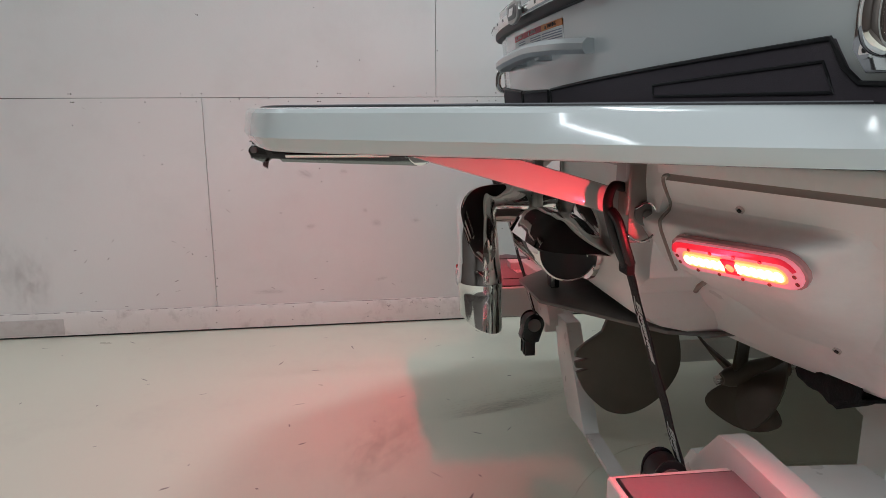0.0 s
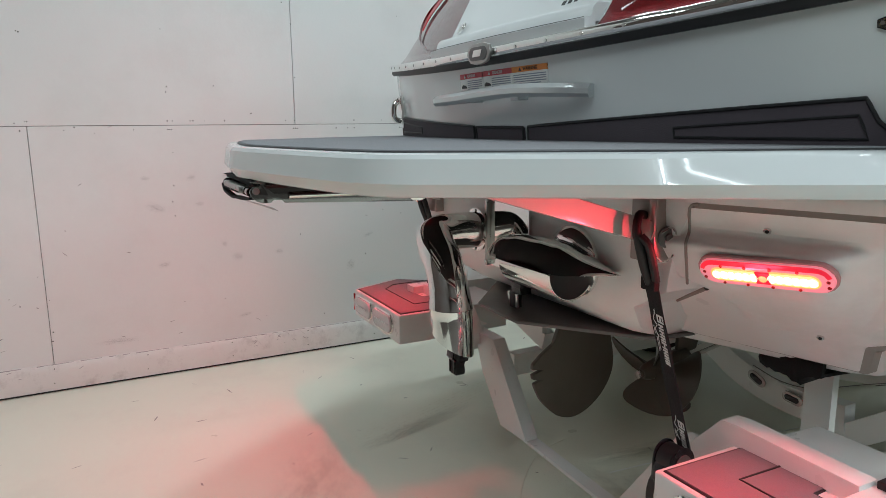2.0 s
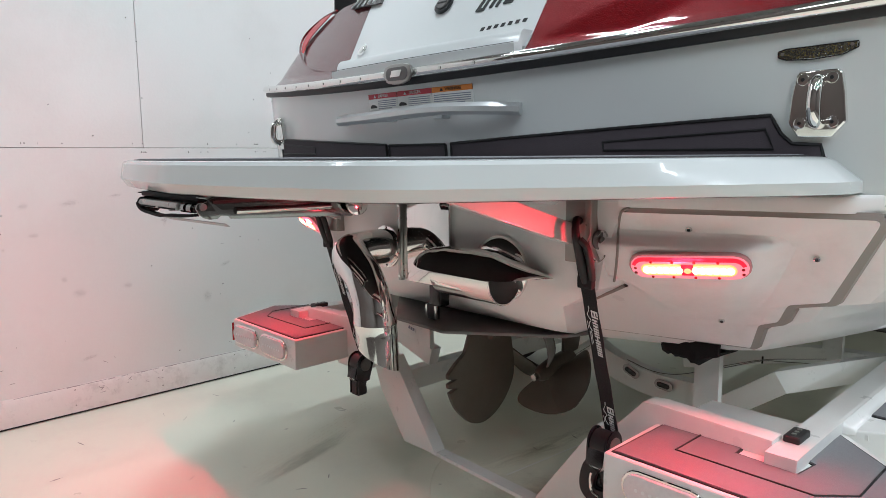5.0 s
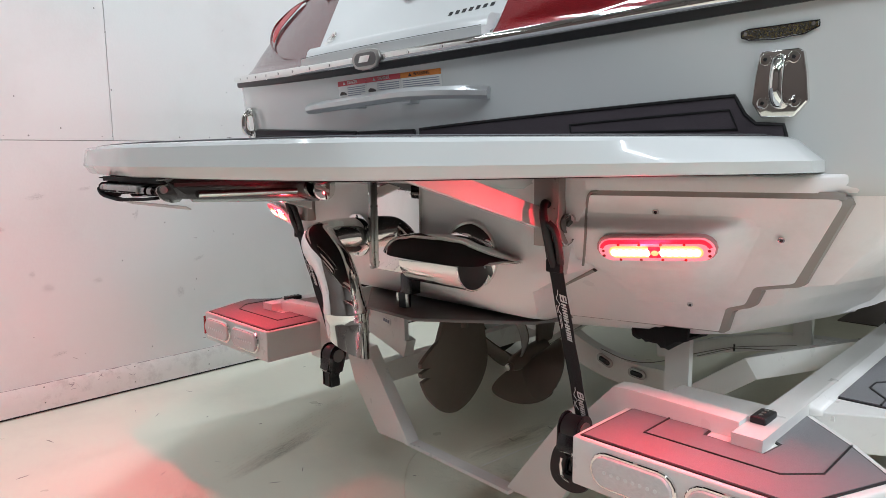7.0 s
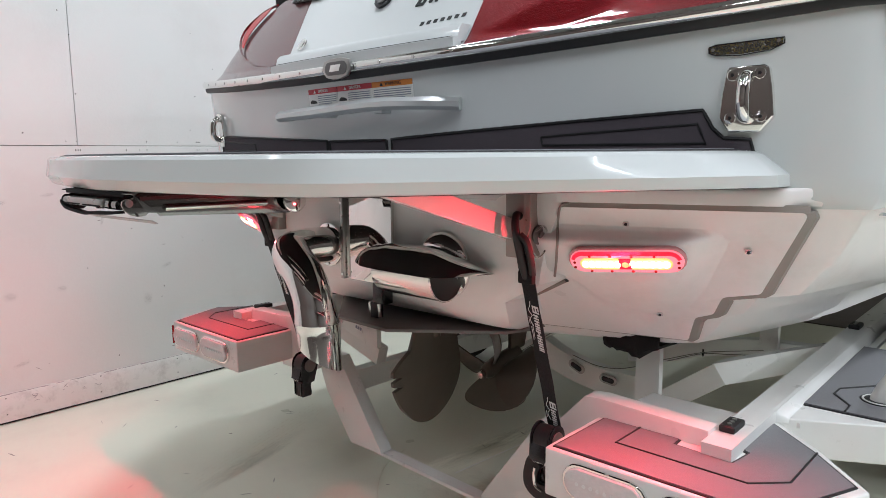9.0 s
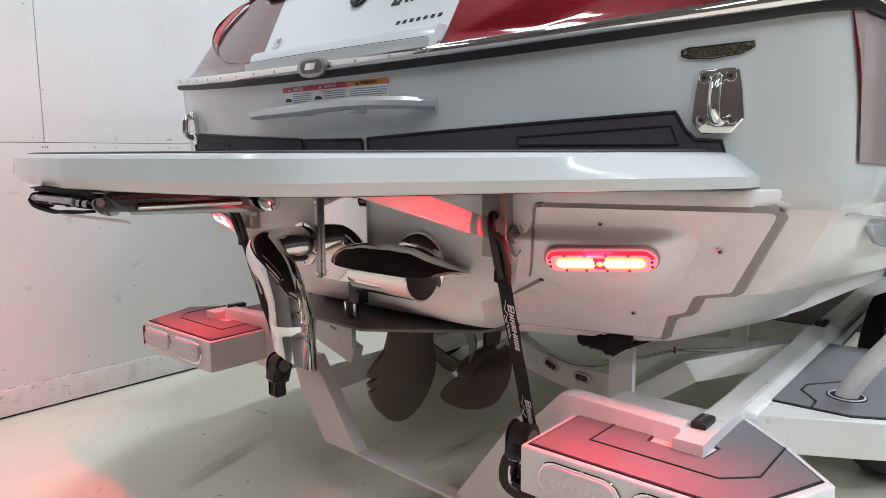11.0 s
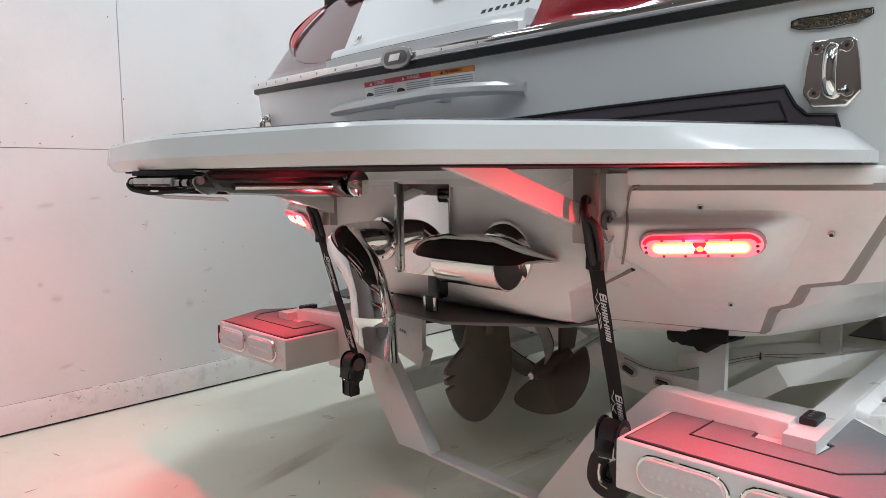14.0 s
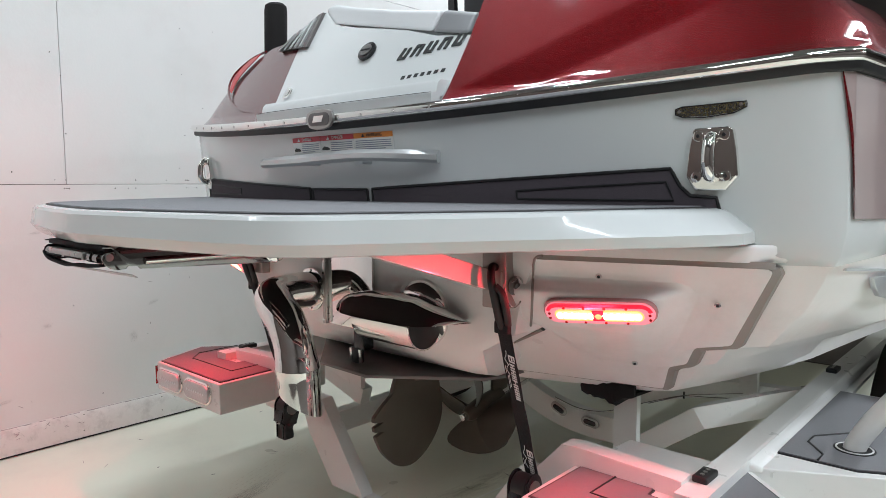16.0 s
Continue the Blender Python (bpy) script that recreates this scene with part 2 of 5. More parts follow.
def disc(c, axis, r, depth, n=24, bev=0.0):
    """A round plate whose back centre is c, pushed along axis."""
    a = Vector(axis).normalized()
    u = a.orthogonal().normalized()
    v = a.cross(u)
    poly = [Vector(c) + r * (u * math.cos(2 * math.pi * i / n) + v * math.sin(2 * math.pi * i / n)) for i in range(n)]
    return prism(poly, a * depth, bev)


def stadium(w, h, n=8):
    """An upright oblong with round ends, as (u, v)."""
    r, out = h / 2, []
    for s, a0 in ((1, -90), (-1, 90)):
        for i in range(n + 1):
            a = radians(a0 + 180 * i / n)
            out.append((s * (w / 2 - r) + r * math.cos(a), r * math.sin(a)))
    return out


def plane_frame(origin, u, v):
    o, u, v = Vector(origin), Vector(u).normalized(), Vector(v)
    v = (v - u * v.dot(u)).normalized()
    return o, u, v, u.cross(v)


def on_frame(fr, poly, lift, depth, bev=0.0, segs=2):
    o, u, v, w = fr
    return prism([o + u * a + v * b + w * lift for a, b in poly], w * depth, bev, segs)


def grid(rows, close=False):
    bm = bmesh.new()
    vs = [[bm.verts.new(p) for p in r] for r in rows]
    for a, b in zip(vs, vs[1:]):
        for i in range(len(a) - 1):
            bm.faces.new((a[i], a[i + 1], b[i + 1], b[i]))
    return bm


def slab(rows, shift):
    """A sheet of rows of points with thickness along shift."""
    n, m = len(rows), len(rows[0])
    bm = bmesh.new()
    f = [[bm.verts.new(p) for p in r] for r in rows]
    k = [[bm.verts.new(Vector(p) + Vector(shift)) for p in r] for r in rows]
    for i in range(n - 1):
        for j in range(m - 1):
            bm.faces.new((f[i][j], f[i][j + 1], f[i + 1][j + 1], f[i + 1][j]))
            bm.faces.new((k[i][j], k[i + 1][j], k[i + 1][j + 1], k[i][j + 1]))
    for j in range(m - 1):
        bm.faces.new((f[0][j], k[0][j], k[0][j + 1], f[0][j + 1]))
        bm.faces.new((f[-1][j], f[-1][j + 1], k[-1][j + 1], k[-1][j]))
    for i in range(n - 1):
        bm.faces.new((f[i][0], f[i + 1][0], k[i + 1][0], k[i][0]))
        bm.faces.new((f[i][-1], k[i][-1], k[i + 1][-1], f[i + 1][-1]))
    return bm


def interp(x, xs, ys):
    return float(np.interp(x, xs, ys))


def mirror(pts):
    return [(2 * CX - p[0], *p[1:]) for p in pts]


# ---- the room ----
floor = part("floor", box((2.4, 0.5, -0.1), (9.4, 17.4, 0.2), 0), FLOOR)
tagged(floor, "off-white painted concrete floor with faint scuffs and stains", "floor", kind="structure")
# added dark sheets: two unseen, for chrome reflections; the third darkens the far floor
DARKFLOOR = material("added_dark_floor", (0.095, 0.080, 0.068), 0.45, vary=0.15, scale=2.0, rough_vary=0.1)
for c, s_ in (((5.05, 0.5, 0.004), (3.9, 17.0, 0.008)), ((0.5, -3.65, 0.004), (5.0, 0.7, 0.008)), ((1.6, 6.4, 0.004), (3.0, 5.1, 0.008))):
    tagged(part("floor_dark_sheet", box(c, s_, 0), DARKFLOOR), "dark brown floor sheet added to darken reflections and the far floor", "floor", kind="structure")
WX = -2.004
wall_port = part("wall_port", box((WX - 0.10, 0.5, CEILING / 2), (0.17, 17.4, CEILING), 0), JOINT)
tagged(wall_port, "wall clad with large white painted sheets with thin dark joints", "wall", kind="structure")
# unseen walls that close the hall; their dark tone darkens the chrome reflections
for name, c, s in (
    ("wall_starboard", (7.0, 0.5, CEILING / 2), (0.2, 17.4, CEILING)),
    ("wall_aft", (2.4, -4.1, CEILING / 2), (9.4, 0.2, CEILING)),
    ("wall_bow", (2.4, 9.1, CEILING / 2), (9.4, 0.2, CEILING)),
):
    tagged(part(name, box(c, s, 0), WALL_UNSEEN), "unseen plain wall, dark taupe to keep chrome reflections dark", "wall", kind="structure")
ceiling = part("ceiling", box((2.4, 0.5, CEILING + 0.1), (9.4, 17.4, 0.2), 0), CEIL)
tagged(ceiling, "plain grey ceiling of the hall", "ceiling", kind="structure")


def ceiling_light(x, y, length):
    ob = empty("ceiling_light", "unseen long white ceiling light with a lit diffuser, added for brightness", "ceiling light", "ceiling lights")
    ob.location = (x, y, CEILING)
    part("housing", box((0, 0, -0.035), (0.20, length + 0.1, 0.07), 0.01), TRAILER, ob)
    part("diffuser", box((0, 0, -0.09), (0.15, length + 0.02, 0.04), 0.012), DIFFUSER, ob, "lit white diffuser")
    return ob


for lx, ly, share, length in TUBES:
    ceiling_light(lx, ly, length)

# the skirting board along the clad wall
skirt = bmesh.new()
prof = [(WX, 0.011), (WX + 0.022, 0.011), (WX + 0.020, 0.105), (WX + 0.004, 0.132), (WX, 0.132)]
a = [skirt.verts.new((x, -8.0, z)) for x, z in prof]
b = [skirt.verts.new((x, 9.0, z)) for x, z in prof]
for i in range(5):
    skirt.faces.new((a[i], a[(i + 1) % 5], b[(i + 1) % 5], b[i]))
skirt.faces.new(a)
skirt.faces.new(b[::-1])
# black strip that stands for the shade in the gap below the board
gap_strip = box((WX + 0.007, 0.5, 0.006), (0.012, 17.0, 0.010), 0)
tagged(part("baseboard", skirt, BASEPAINT), "scuffed white painted board along the foot of the wall", "baseboard", kind="structure")


# ---- the boat ----
boat = empty("motor_boat", "white and red wake boat with swim platform on a trailer", "boat")


def d_of(x):
    return abs(x - CX)


def y_up(x, z):
    d = d_of(x)
    return 0.02 + 0.155 * (d / 0.955) ** 2 - 0.1 * (z - 1.15) + (6 * (d - 1.08) ** 2 if d > 1.08 else 0)


def y_low(x, z):
    return 0.13 + 0.316 * (max(d_of(x), 0.5) - 0.722) - 0.816 * (z - 1.018)


# hull: rows round the stern, from the sheer down to the keel
HALF = [(0.62, 0.0), (0.69, 0.70), (0.70, 0.765), (0.74, 0.81), (0.785, 0.845), (0.80, 0.885), (0.845, 0.92), (0.86, 1.0), (0.95, 1.075), (1.02, 1.115), (1.04, 1.125), (1.055, 1.14), (1.075, 1.15), (1.12, 1.157), (1.2, 1.157), (1.28, 1.157), (1.36, 1.157), (1.425, 1.157)]
SIDE_Y = [6.9, 6.3, 5.4, 4.0, 2.6, 1.5, 0.9, 0.62]
SIDE_HIGH = [0.03, 0.45, 0.86, 1.09, 1.105, 1.09, 1.055, 1.025]
SIDE_LOW = [0.02, 0.35, 0.75, 1.20, 1.36, 1.33, 1.20, 1.09]
rows = []
for z, e in HALF:
    mix = max(0, min(1, (z - 0.70) / 0.36))
    sides = [(y, lo * (1 - mix) + hi * mix) for y, hi, lo in zip(SIDE_Y, SIDE_HIGH, SIDE_LOW)]
    rise = lambda y: 0.10 * max(0, (y - 2.5) / 4.4) ** 2 * 4
    draw = interp(z, [0.62, 0.70, 0.74, 0.785], [0.6, 0.74, 0.88, 1.0])
    sides = [(y, k * (1 - (1 - draw) * max(0.0, min(1.0, (y - 1.0) / 0.6)))) for y, k in sides]
    row = [(CX + e * k, y, z + rise(y)) for y, k in sides]
    for i in range(41):
        x = CX + e * math.cos(math.pi * i / 40) if e else CX
        row.append((x, y_up(x, z) if z > 1.056 else y_low(x, z) + 0.034 + 1.3 * max(0.0, d_of(x) - 1.055) * max(0.12, min(1.0, (1.06 - z) / 0.09)), min(z, 1.380 + 0.047 * ((x - CX) / 1.06) ** 2)))
    rows.append(row + [(CX - e * k, y, z + rise(y)) for y, k in sides[::-1]])
part("hull", grid(rows[11:]), GEL, boat, "glossy white moulded hull", 45)
part("lower_hull", grid(rows[:12]), GEL_LOW_LIT, boat, "white lower hull behind the stern panels", 45)

# the coloured flash along the topsides
for sgn in (1, -1):
    faces, edges = [], []
    for z in (1.414, 1.38, 1.34, 1.30, 1.25, 1.20, 1.165, 1.146):
        def at(u):
            d = 1.1405 + u
            if d <= 1.157:
                return CX + d, y_up(CX + d, z)
            y = y_up(CX + 1.157, z) + d - 1.157
            return CX + 1.157 * interp(y, [0.27, 0.62], [1.0, 1.025]), y

        u0 = interp(z, [1.146, 1.42], [0.030, 0.0])
        u1 = u0 + interp(z, [1.146, 1.20, 1.30, 1.42], [0.007, 0.011, 0.007, 0.0012])
        line = [at(u0), at(u1), at(max(u1 + 0.004, 0.0195)), at(max(u1 + 0.012, 0.032))]
        y_c = line[-1][1]
        for k in range(1, 11):
            y = y_c + 3.7 * (k / 10) ** 1.6
            line.append((CX + 1.157 * interp(y, [0.27, 0.62, 0.9, 1.5, 2.6, 4.0], [1.0, 1.025, 1.055, 1.09, 1.105, 1.09]), y))
        line = [(CX + sgn * (x - CX + 0.004), y - 0.003, z - 0.04 * min(1.0, max(0.0, y - 0.3)) * (z < 1.2) + 0.40 * max(0, (y - 2.5) / 4.4) ** 2) for x, y in line]
        edges.append(line[:2])
        faces.append(line[1:])
    flash = part("side_flash", grid(faces), MAUVE, boat, "mauve flash on the topsides with a red edge")
    part("flash_edge", grid(edges), RED, flash, "red edge line")
    part("spray_rail", bar([(CX + sgn * x, y, z) for x, y, z in ((1.132, 0.38, 1.040), (1.152, 0.62, 1.018), (1.188, 0.9, 0.99), (1.225, 1.5, 0.955), (1.25, 2.6, 0.93))], 0.014, 0.006), GEL, boat, "moulded spray rail along the hull")
    top_l = [(0.80, 0.66, 0.712), (0.86, 0.79, 0.738), (0.94, 0.90, 0.778), (1.0, 1.06, 0.801), (1.05, 1.20, 0.822), (1.10, 1.7, 0.84), (1.12, 2.6, 0.86)]
    bot_l = [(0.79, 0.64, 0.694), (0.85, 0.80, 0.694), (0.935, 0.90, 0.724), (1.0, 1.12, 0.748), (1.055, 1.33, 0.764), (1.11, 1.8, 0.785), (1.13, 2.6, 0.80)]
    part("lower_strake", slab([[(CX + sgn * (x - CX), y, z) for x, y, z in r] for r in (top_l, bot_l)], (-0.02 * sgn, 0.0, 0.004)), GEL_LOW_LIT, boat, "white moulded strake along the bottom")
    vent_pts = [(CX + sgn * (1.144 + 0.13 * (y - 0.58)), y, z) for y, z in ((0.575, 1.005), (0.585, 0.985), (0.62, 0.958), (0.70, 0.942), (0.86, 0.935), (0.86, 0.99))]
    part("hull_vent", prism(vent_pts, (0.012 * sgn, 0, 0), 0.003), ALU, boat, "pale grey moulded vent plate on the hull")

# raised panels under the platform
PANEL = [(0.577, 1.049), (1.028, 1.050), (0.912, 0.861), (0.836, 0.846), (0.807, 0.798), (0.766, 0.784), (0.733, 0.715), (0.31, 0.705), (0.31, 0.770), (0.42, 0.822), (0.495, 0.855), (0.498, 0.905), (0.502, 0.95), (0.52, 1.0)]
ROUND = [0.0, 0.020, 0.008, 0.010, 0.008, 0.008, 0.004, 0.0, 0.0, 0.0, 0.0, 0.0, 0.0, 0.0]


def fillet(poly, radii, n=4):
    """Rounds the corners of an outline."""
    out = []
    for i, b in enumerate(poly):
        a, b, c, r = Vector(poly[i - 1]), Vector(b), Vector(poly[(i + 1) % len(poly)]), radii[i]
        if not r:
            out.append(b)
            continue
        p, q = b + (a - b).normalized() * r, b + (c - b).normalized() * r
        for k in range(n + 1):
            u = k / n
            out.append(p * (1 - u) ** 2 + b * 2 * u * (1 - u) + q * u * u)
    return out


LIGHT_AT = Vector((0.702, 0.126, 0.942))
for sgn in (1, -1):
    edge2 = fillet(PANEL, ROUND)
    pts = [(p.x, y_low(p.x, p.y), p.y) for p in edge2]
    outer = []
    for i, p in enumerate(edge2):
        d1, d2 = (p - edge2[i - 1]).normalized(), (edge2[(i + 1) % len(edge2)] - p).normalized()
        m = Vector((-d1.y, d1.x)) + Vector((-d2.y, d2.x))
        m = m / max(0.5, m.length ** 2 / 2)
        side_ = m.normalized()
        w = 0.0035 + 0.0095 * max(0.0, side_.x) + (0.0045 if side_.y < -0.5 and p.x > 0.74 else 0.0)
        outer.append((p.x + m.x * w, y_low(p.x, p.y) + 0.004 + 1.05 * w, p.y + m.y * w * 0.9))
    if sgn < 0:
        pts, outer = mirror(pts), mirror(outer)
        pts.reverse()
        outer.reverse()
    bm = prism(pts, Vector((0.002 * sgn, 0.004, 0.0)), 0.0)
    back = [(x, y + 0.03, z) for x, y, z in outer]
    rim_pts = [Vector(p) + Vector((0.0005 * sgn, 0.0012, 0)) for p in pts]
    rim_bm = grid([rim_pts + rim_pts[:1], list(outer) + list(outer[:1]), back + back[:1]])
    panel = part("stern_panel", bm, GEL_LOW_LIT, boat, "raised white stern panel with a stepped edge")
    rows = []
    for v in range(29):
        z = 0.785 + 0.227 * v / 28
        x1 = interp(z, [0.785, 0.86, 0.964, 1.012], [0.735, 0.805, 0.870, 0.895])
        x0 = interp(z, [0.785, 0.85, 0.88, 0.915], [0.565, 0.532, 0.51, 0.44])
        rise = interp(z, [0.785, 0.83, 0.89, 0.968, 0.982, 0.997, 1.009], [0.0, 0.35, 0.92, 1.0, 0.86, 0.2, 0.0])
        row = []
        for u in range(37):
            x = 0.512 + (x1 - 0.512) * u / 36
            q = max(0.0, min(1.0, (x1 - x) / 0.075))
            depth = y_low(x, z) - (LIGHT_AT.y + 0.31 * (x - LIGHT_AT.x) - 0.67 * (z - LIGHT_AT.z) + 0.004)
            p = max(0.0, min(1.0, (x - x0) / 0.055))
            rise_here = rise * q * q * (3 - 2 * q) * p * p * (3 - 2 * p)
            row.append(Vector((x, y_low(x, z) + 0.0015 - (depth + 0.0015) * rise_here, z)))
        rows.append([p if sgn > 0 else Vector((2 * CX - p.x, p.y, p.z)) for p in row])
    part("panel_swell", grid(rows), GEL_LOW_LIT, panel, angle=80)
    part("panel_edge", rim_bm, EDGE_SHADE, panel, "side of the panel, coloured taupe as its shade")
    for sx, sz in ((0.697, 1.017), (0.911, 0.964), (0.694, 0.788)):
        q = [(sx, y_low(sx, sz), sz)]
        q = q[0] if sgn > 0 else mirror(q)[0]
        nrm = Vector((0.24 * sgn, -0.76, -0.62))
        part("drain_screw", disc(q, nrm, 0.007, 0.004, 12, 0.001), STEEL, panel)
        part("screw_socket", disc(Vector(q) + nrm * 0.0035, nrm, 0.0034, 0.002, 8), BLACK, panel)
    groove = [(x, y_low(x, z) - 0.001, z) for x, z in ((0.395, 0.806), (0.455, 0.835), (0.512, 0.864))]
    part("panel_groove", tube(groove if sgn > 0 else mirror(groove), 0.0055, 10), EDGE_SHADE, panel, "moulded ridge, coloured taupe as its shade")
    q = groove[-1] if sgn > 0 else mirror(groove[-1:])[0]
    part("ridge_end", disc(q, (0.83 * sgn, -0.3, 0.45), 0.0060, 0.002, 12), GAP, panel)
    swell_y = lambda x, z: y_low(x, z) - interp(z, [0.785, 0.83, 0.89, 0.968, 0.982, 0.997, 1.009], [0.0, 0.35, 0.92, 1.0, 0.86, 0.2, 0.0]) * (y_low(x, z) - (LIGHT_AT.y + 0.31 * (x - LIGHT_AT.x) - 0.67 * (z - LIGHT_AT.z) + 0.004))
    lip = []
    # the panel's inner edge, cut by one upright plane
    for z, x_cut in ((0.885, 0.562), (0.91, 0.564), (0.935, 0.565), (0.955, 0.5655), (0.97, 0.566), (0.982, 0.566), (0.997, 0.567), (1.009, 0.567), (1.03, 0.568), (1.044, 0.570), (1.051, 0.573), (1.0565, 0.580), (1.0585, 0.592)):
        x = x_cut
        for k in range(12):
            x = x_cut - 0.68 * (swell_y(x, z) - 0.072)
        lip.append((x, swell_y(x, z) - 0.001, z))
    lip = catmull(lip, 3)
    part("panel_lip", tube(lip if sgn > 0 else mirror(lip), 0.0030, 8), EDGE_SHADE, panel, "rounded edge, coloured taupe as its shade")
    gap = [(x, y_low(x, 1.0565) + off, 1.0565 - 0.2 * (off - 0.008)) for x, off in ((0.585, 0.008), (0.70, 0.008), (0.85, 0.008), (1.0, 0.008), (1.014, 0.010), (1.022, 0.018))]
    part("panel_gap", bar(gap if sgn > 0 else mirror(gap), 0.012, 0.014), EDGE_SHADE, panel, "joint above the panel, coloured taupe as its shade")
    rows = []
    for z, tuck in ((1.0605, 0.0), (1.070, 0.0), (1.080, 0.0), (1.088, 0.001), (1.0925, 0.003), (1.0955, 0.010), (1.0960, 0.07)):
        row = []
        for i in range(30):
            x = 0.574 + 0.0170 * i
            v = max(0.0, min(1.0, (x - 0.970) / 0.080))
            v = v * v * (3 - 2 * v)
            behind = y_up(x, z) if z > 1.075 else y_up(x, z) * (z - 1.055) / 0.02 + (y_low(x, z) + 0.036 + 0.16 * max(0.0, d_of(x) - 1.055)) * (1.075 - z) / 0.02
            front = y_low(x, 1.0605 + 0.25 * (z - 1.0605)) + tuck
            row.append((x, (front + 0.001) * (1 - v) + (max(behind, front) + 0.004) * v, z))
        rows.append(row)
    rows.insert(0, [(x, y + 0.03, z) for x, y, z in rows[0]])
    part("panel_header", grid([r if sgn > 0 else mirror(r) for r in rows]), GEL_LOW_LIT, panel, "white band above the panel", 60)

# the middle block of the stern
rows = []
for z, l, r, y in ((1.085, -0.625, 0.577, 0.062), (1.05, -0.622, 0.572, 0.062), (1.0, -0.60, 0.549, 0.062), (0.95, -0.58, 0.529, 0.063), (0.90, -0.57, 0.518, 0.065), (0.868, -0.562, 0.512, 0.067), (0.85, -0.53, 0.48, 0.071), (0.81, -0.46, 0.405, 0.082), (0.76, -0.44, 0.39, 0.115), (0.72, -0.40, 0.35, 0.175), (0.69, -0.37, 0.32, 0.27)):
    cols = [l + (r - l) * i / 24 for i in range(25)]
    rows.append([(x, y + 0.014 * max(0.0, (x - r + 0.045) / 0.045) ** 2 + 0.014 * max(0.0, (l + 0.045 - x) / 0.045) ** 2, z) for x in cols])
part("stern_block", slab(rows, (0, 0.35, 0)), GEL_LOW_LIT, boat, "white middle block of the stern", 30)

# swim platform
HALF_PLAN = catmull([(0.992, 0.13, 0), (0.958, 0.058, 0), (0.80, -0.22, 0), (0.645, -0.455, 0), (0.575, -0.548, 0), (0.49, -0.588, 0), (0.36, -0.617, 0), (0.18, -0.648, 0), (0, -0.668, 0)], 4)
plan = [(CX + p.x, p.y) for p in HALF_PLAN] + [(CX - p.x, p.y) for p in HALF_PLAN[-2::-1]]


def inset(line, d):
    out = []
    for i, p in enumerate(line):
        a, b = Vector(line[max(i - 1, 0)]), Vector(line[min(i + 1, len(line) - 1)])
        t = (b - a).normalized()
        out.append((p[0] + t.y * d, p[1] - t.x * d))
    return out


def plat_ring(d, z):
    # the ends lean outwards below the top
    lean = interp(z, [1.0995, 1.1015, 1.121, 1.158, 1.166], [0.037, 0.033, 0.020, -0.016, -0.028])
    edge = [(x + lean * interp(abs(x - CX), [0.78, 0.93], [0, 1]) * (1 if x > CX else -1), y) for x, y in inset(plan, d)]
    (x1, _), (x0, _) = edge[0], edge[-1]
    back = [(x0 + (x1 - x0) * i / 16, y_up(x0 + (x1 - x0) * i / 16, 1.13) + 0.01) for i in range(17)]
    return [(x, y, z) for x, y in edge] + [(x, y, z) for x, y in back]


# which way is inside?
SIDE = -1 if sum(q[1] for q in inset(plan, 0.05)) < sum(q[1] for q in plan) else 1
LAYERS = [(0.016, 1.1665), (0.005, 1.1645), (0.0, 1.158), (-0.006, 1.121), (0.008, 1.1015), (0.012, 1.0995), (0.03, 1.0995)]
bm = bmesh.new()
rings = [[bm.verts.new(p) for p in plat_ring(SIDE * d, z)] for d, z in LAYERS]
for a, b in zip(rings, rings[1:]):
    for i in range(len(a)):
        k = (i + 1) % len(a)
        bm.faces.new((a[i], a[k], b[k], b[i]))
bm.faces.new(rings[0])
bm.faces.new(rings[-1][::-1])
bmesh.ops.triangulate(bm, faces=[f for f in bm.faces if len(f.verts) > 4])
platform = part("swim_platform", bm, GEL, boat, "thick white swim platform with a bevelled edge", 22)


def plat_mat(d, z0, z1, mat, name, label):
    bm = bmesh.new()
    lo, hi = plat_ring(SIDE * d, z0), plat_ring(SIDE * (d + 0.003), z1)
    lo = [(x, min(y, y_up(x, 1.15) - 0.012), z) for x, y, z in lo]
    hi = [(x, min(y, y_up(x, 1.15) - 0.012), z) for x, y, z in hi]
    a, b = [bm.verts.new(p) for p in lo], [bm.verts.new(p) for p in hi]
    for i in range(len(a)):
        k = (i + 1) % len(a)
        bm.faces.new((a[i], a[k], b[k], b[i]))
    bm.faces.new(b)
    bm.faces.new(a[::-1])
    bmesh.ops.triangulate(bm, faces=[f for f in bm.faces if len(f.verts) > 4])
    return part(name, bm, mat, platform, label)


# near-black sheet over the bottom of the white platform
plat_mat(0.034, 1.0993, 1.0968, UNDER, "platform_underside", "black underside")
plat_mat(0.028, 1.1655, 1.1690, BLACK, "mat_edge", "black mat edge")
plat_mat(0.036, 1.1660, 1.1705, FOAM_LIGHT, "deck_mat", "grey foam deck mat")

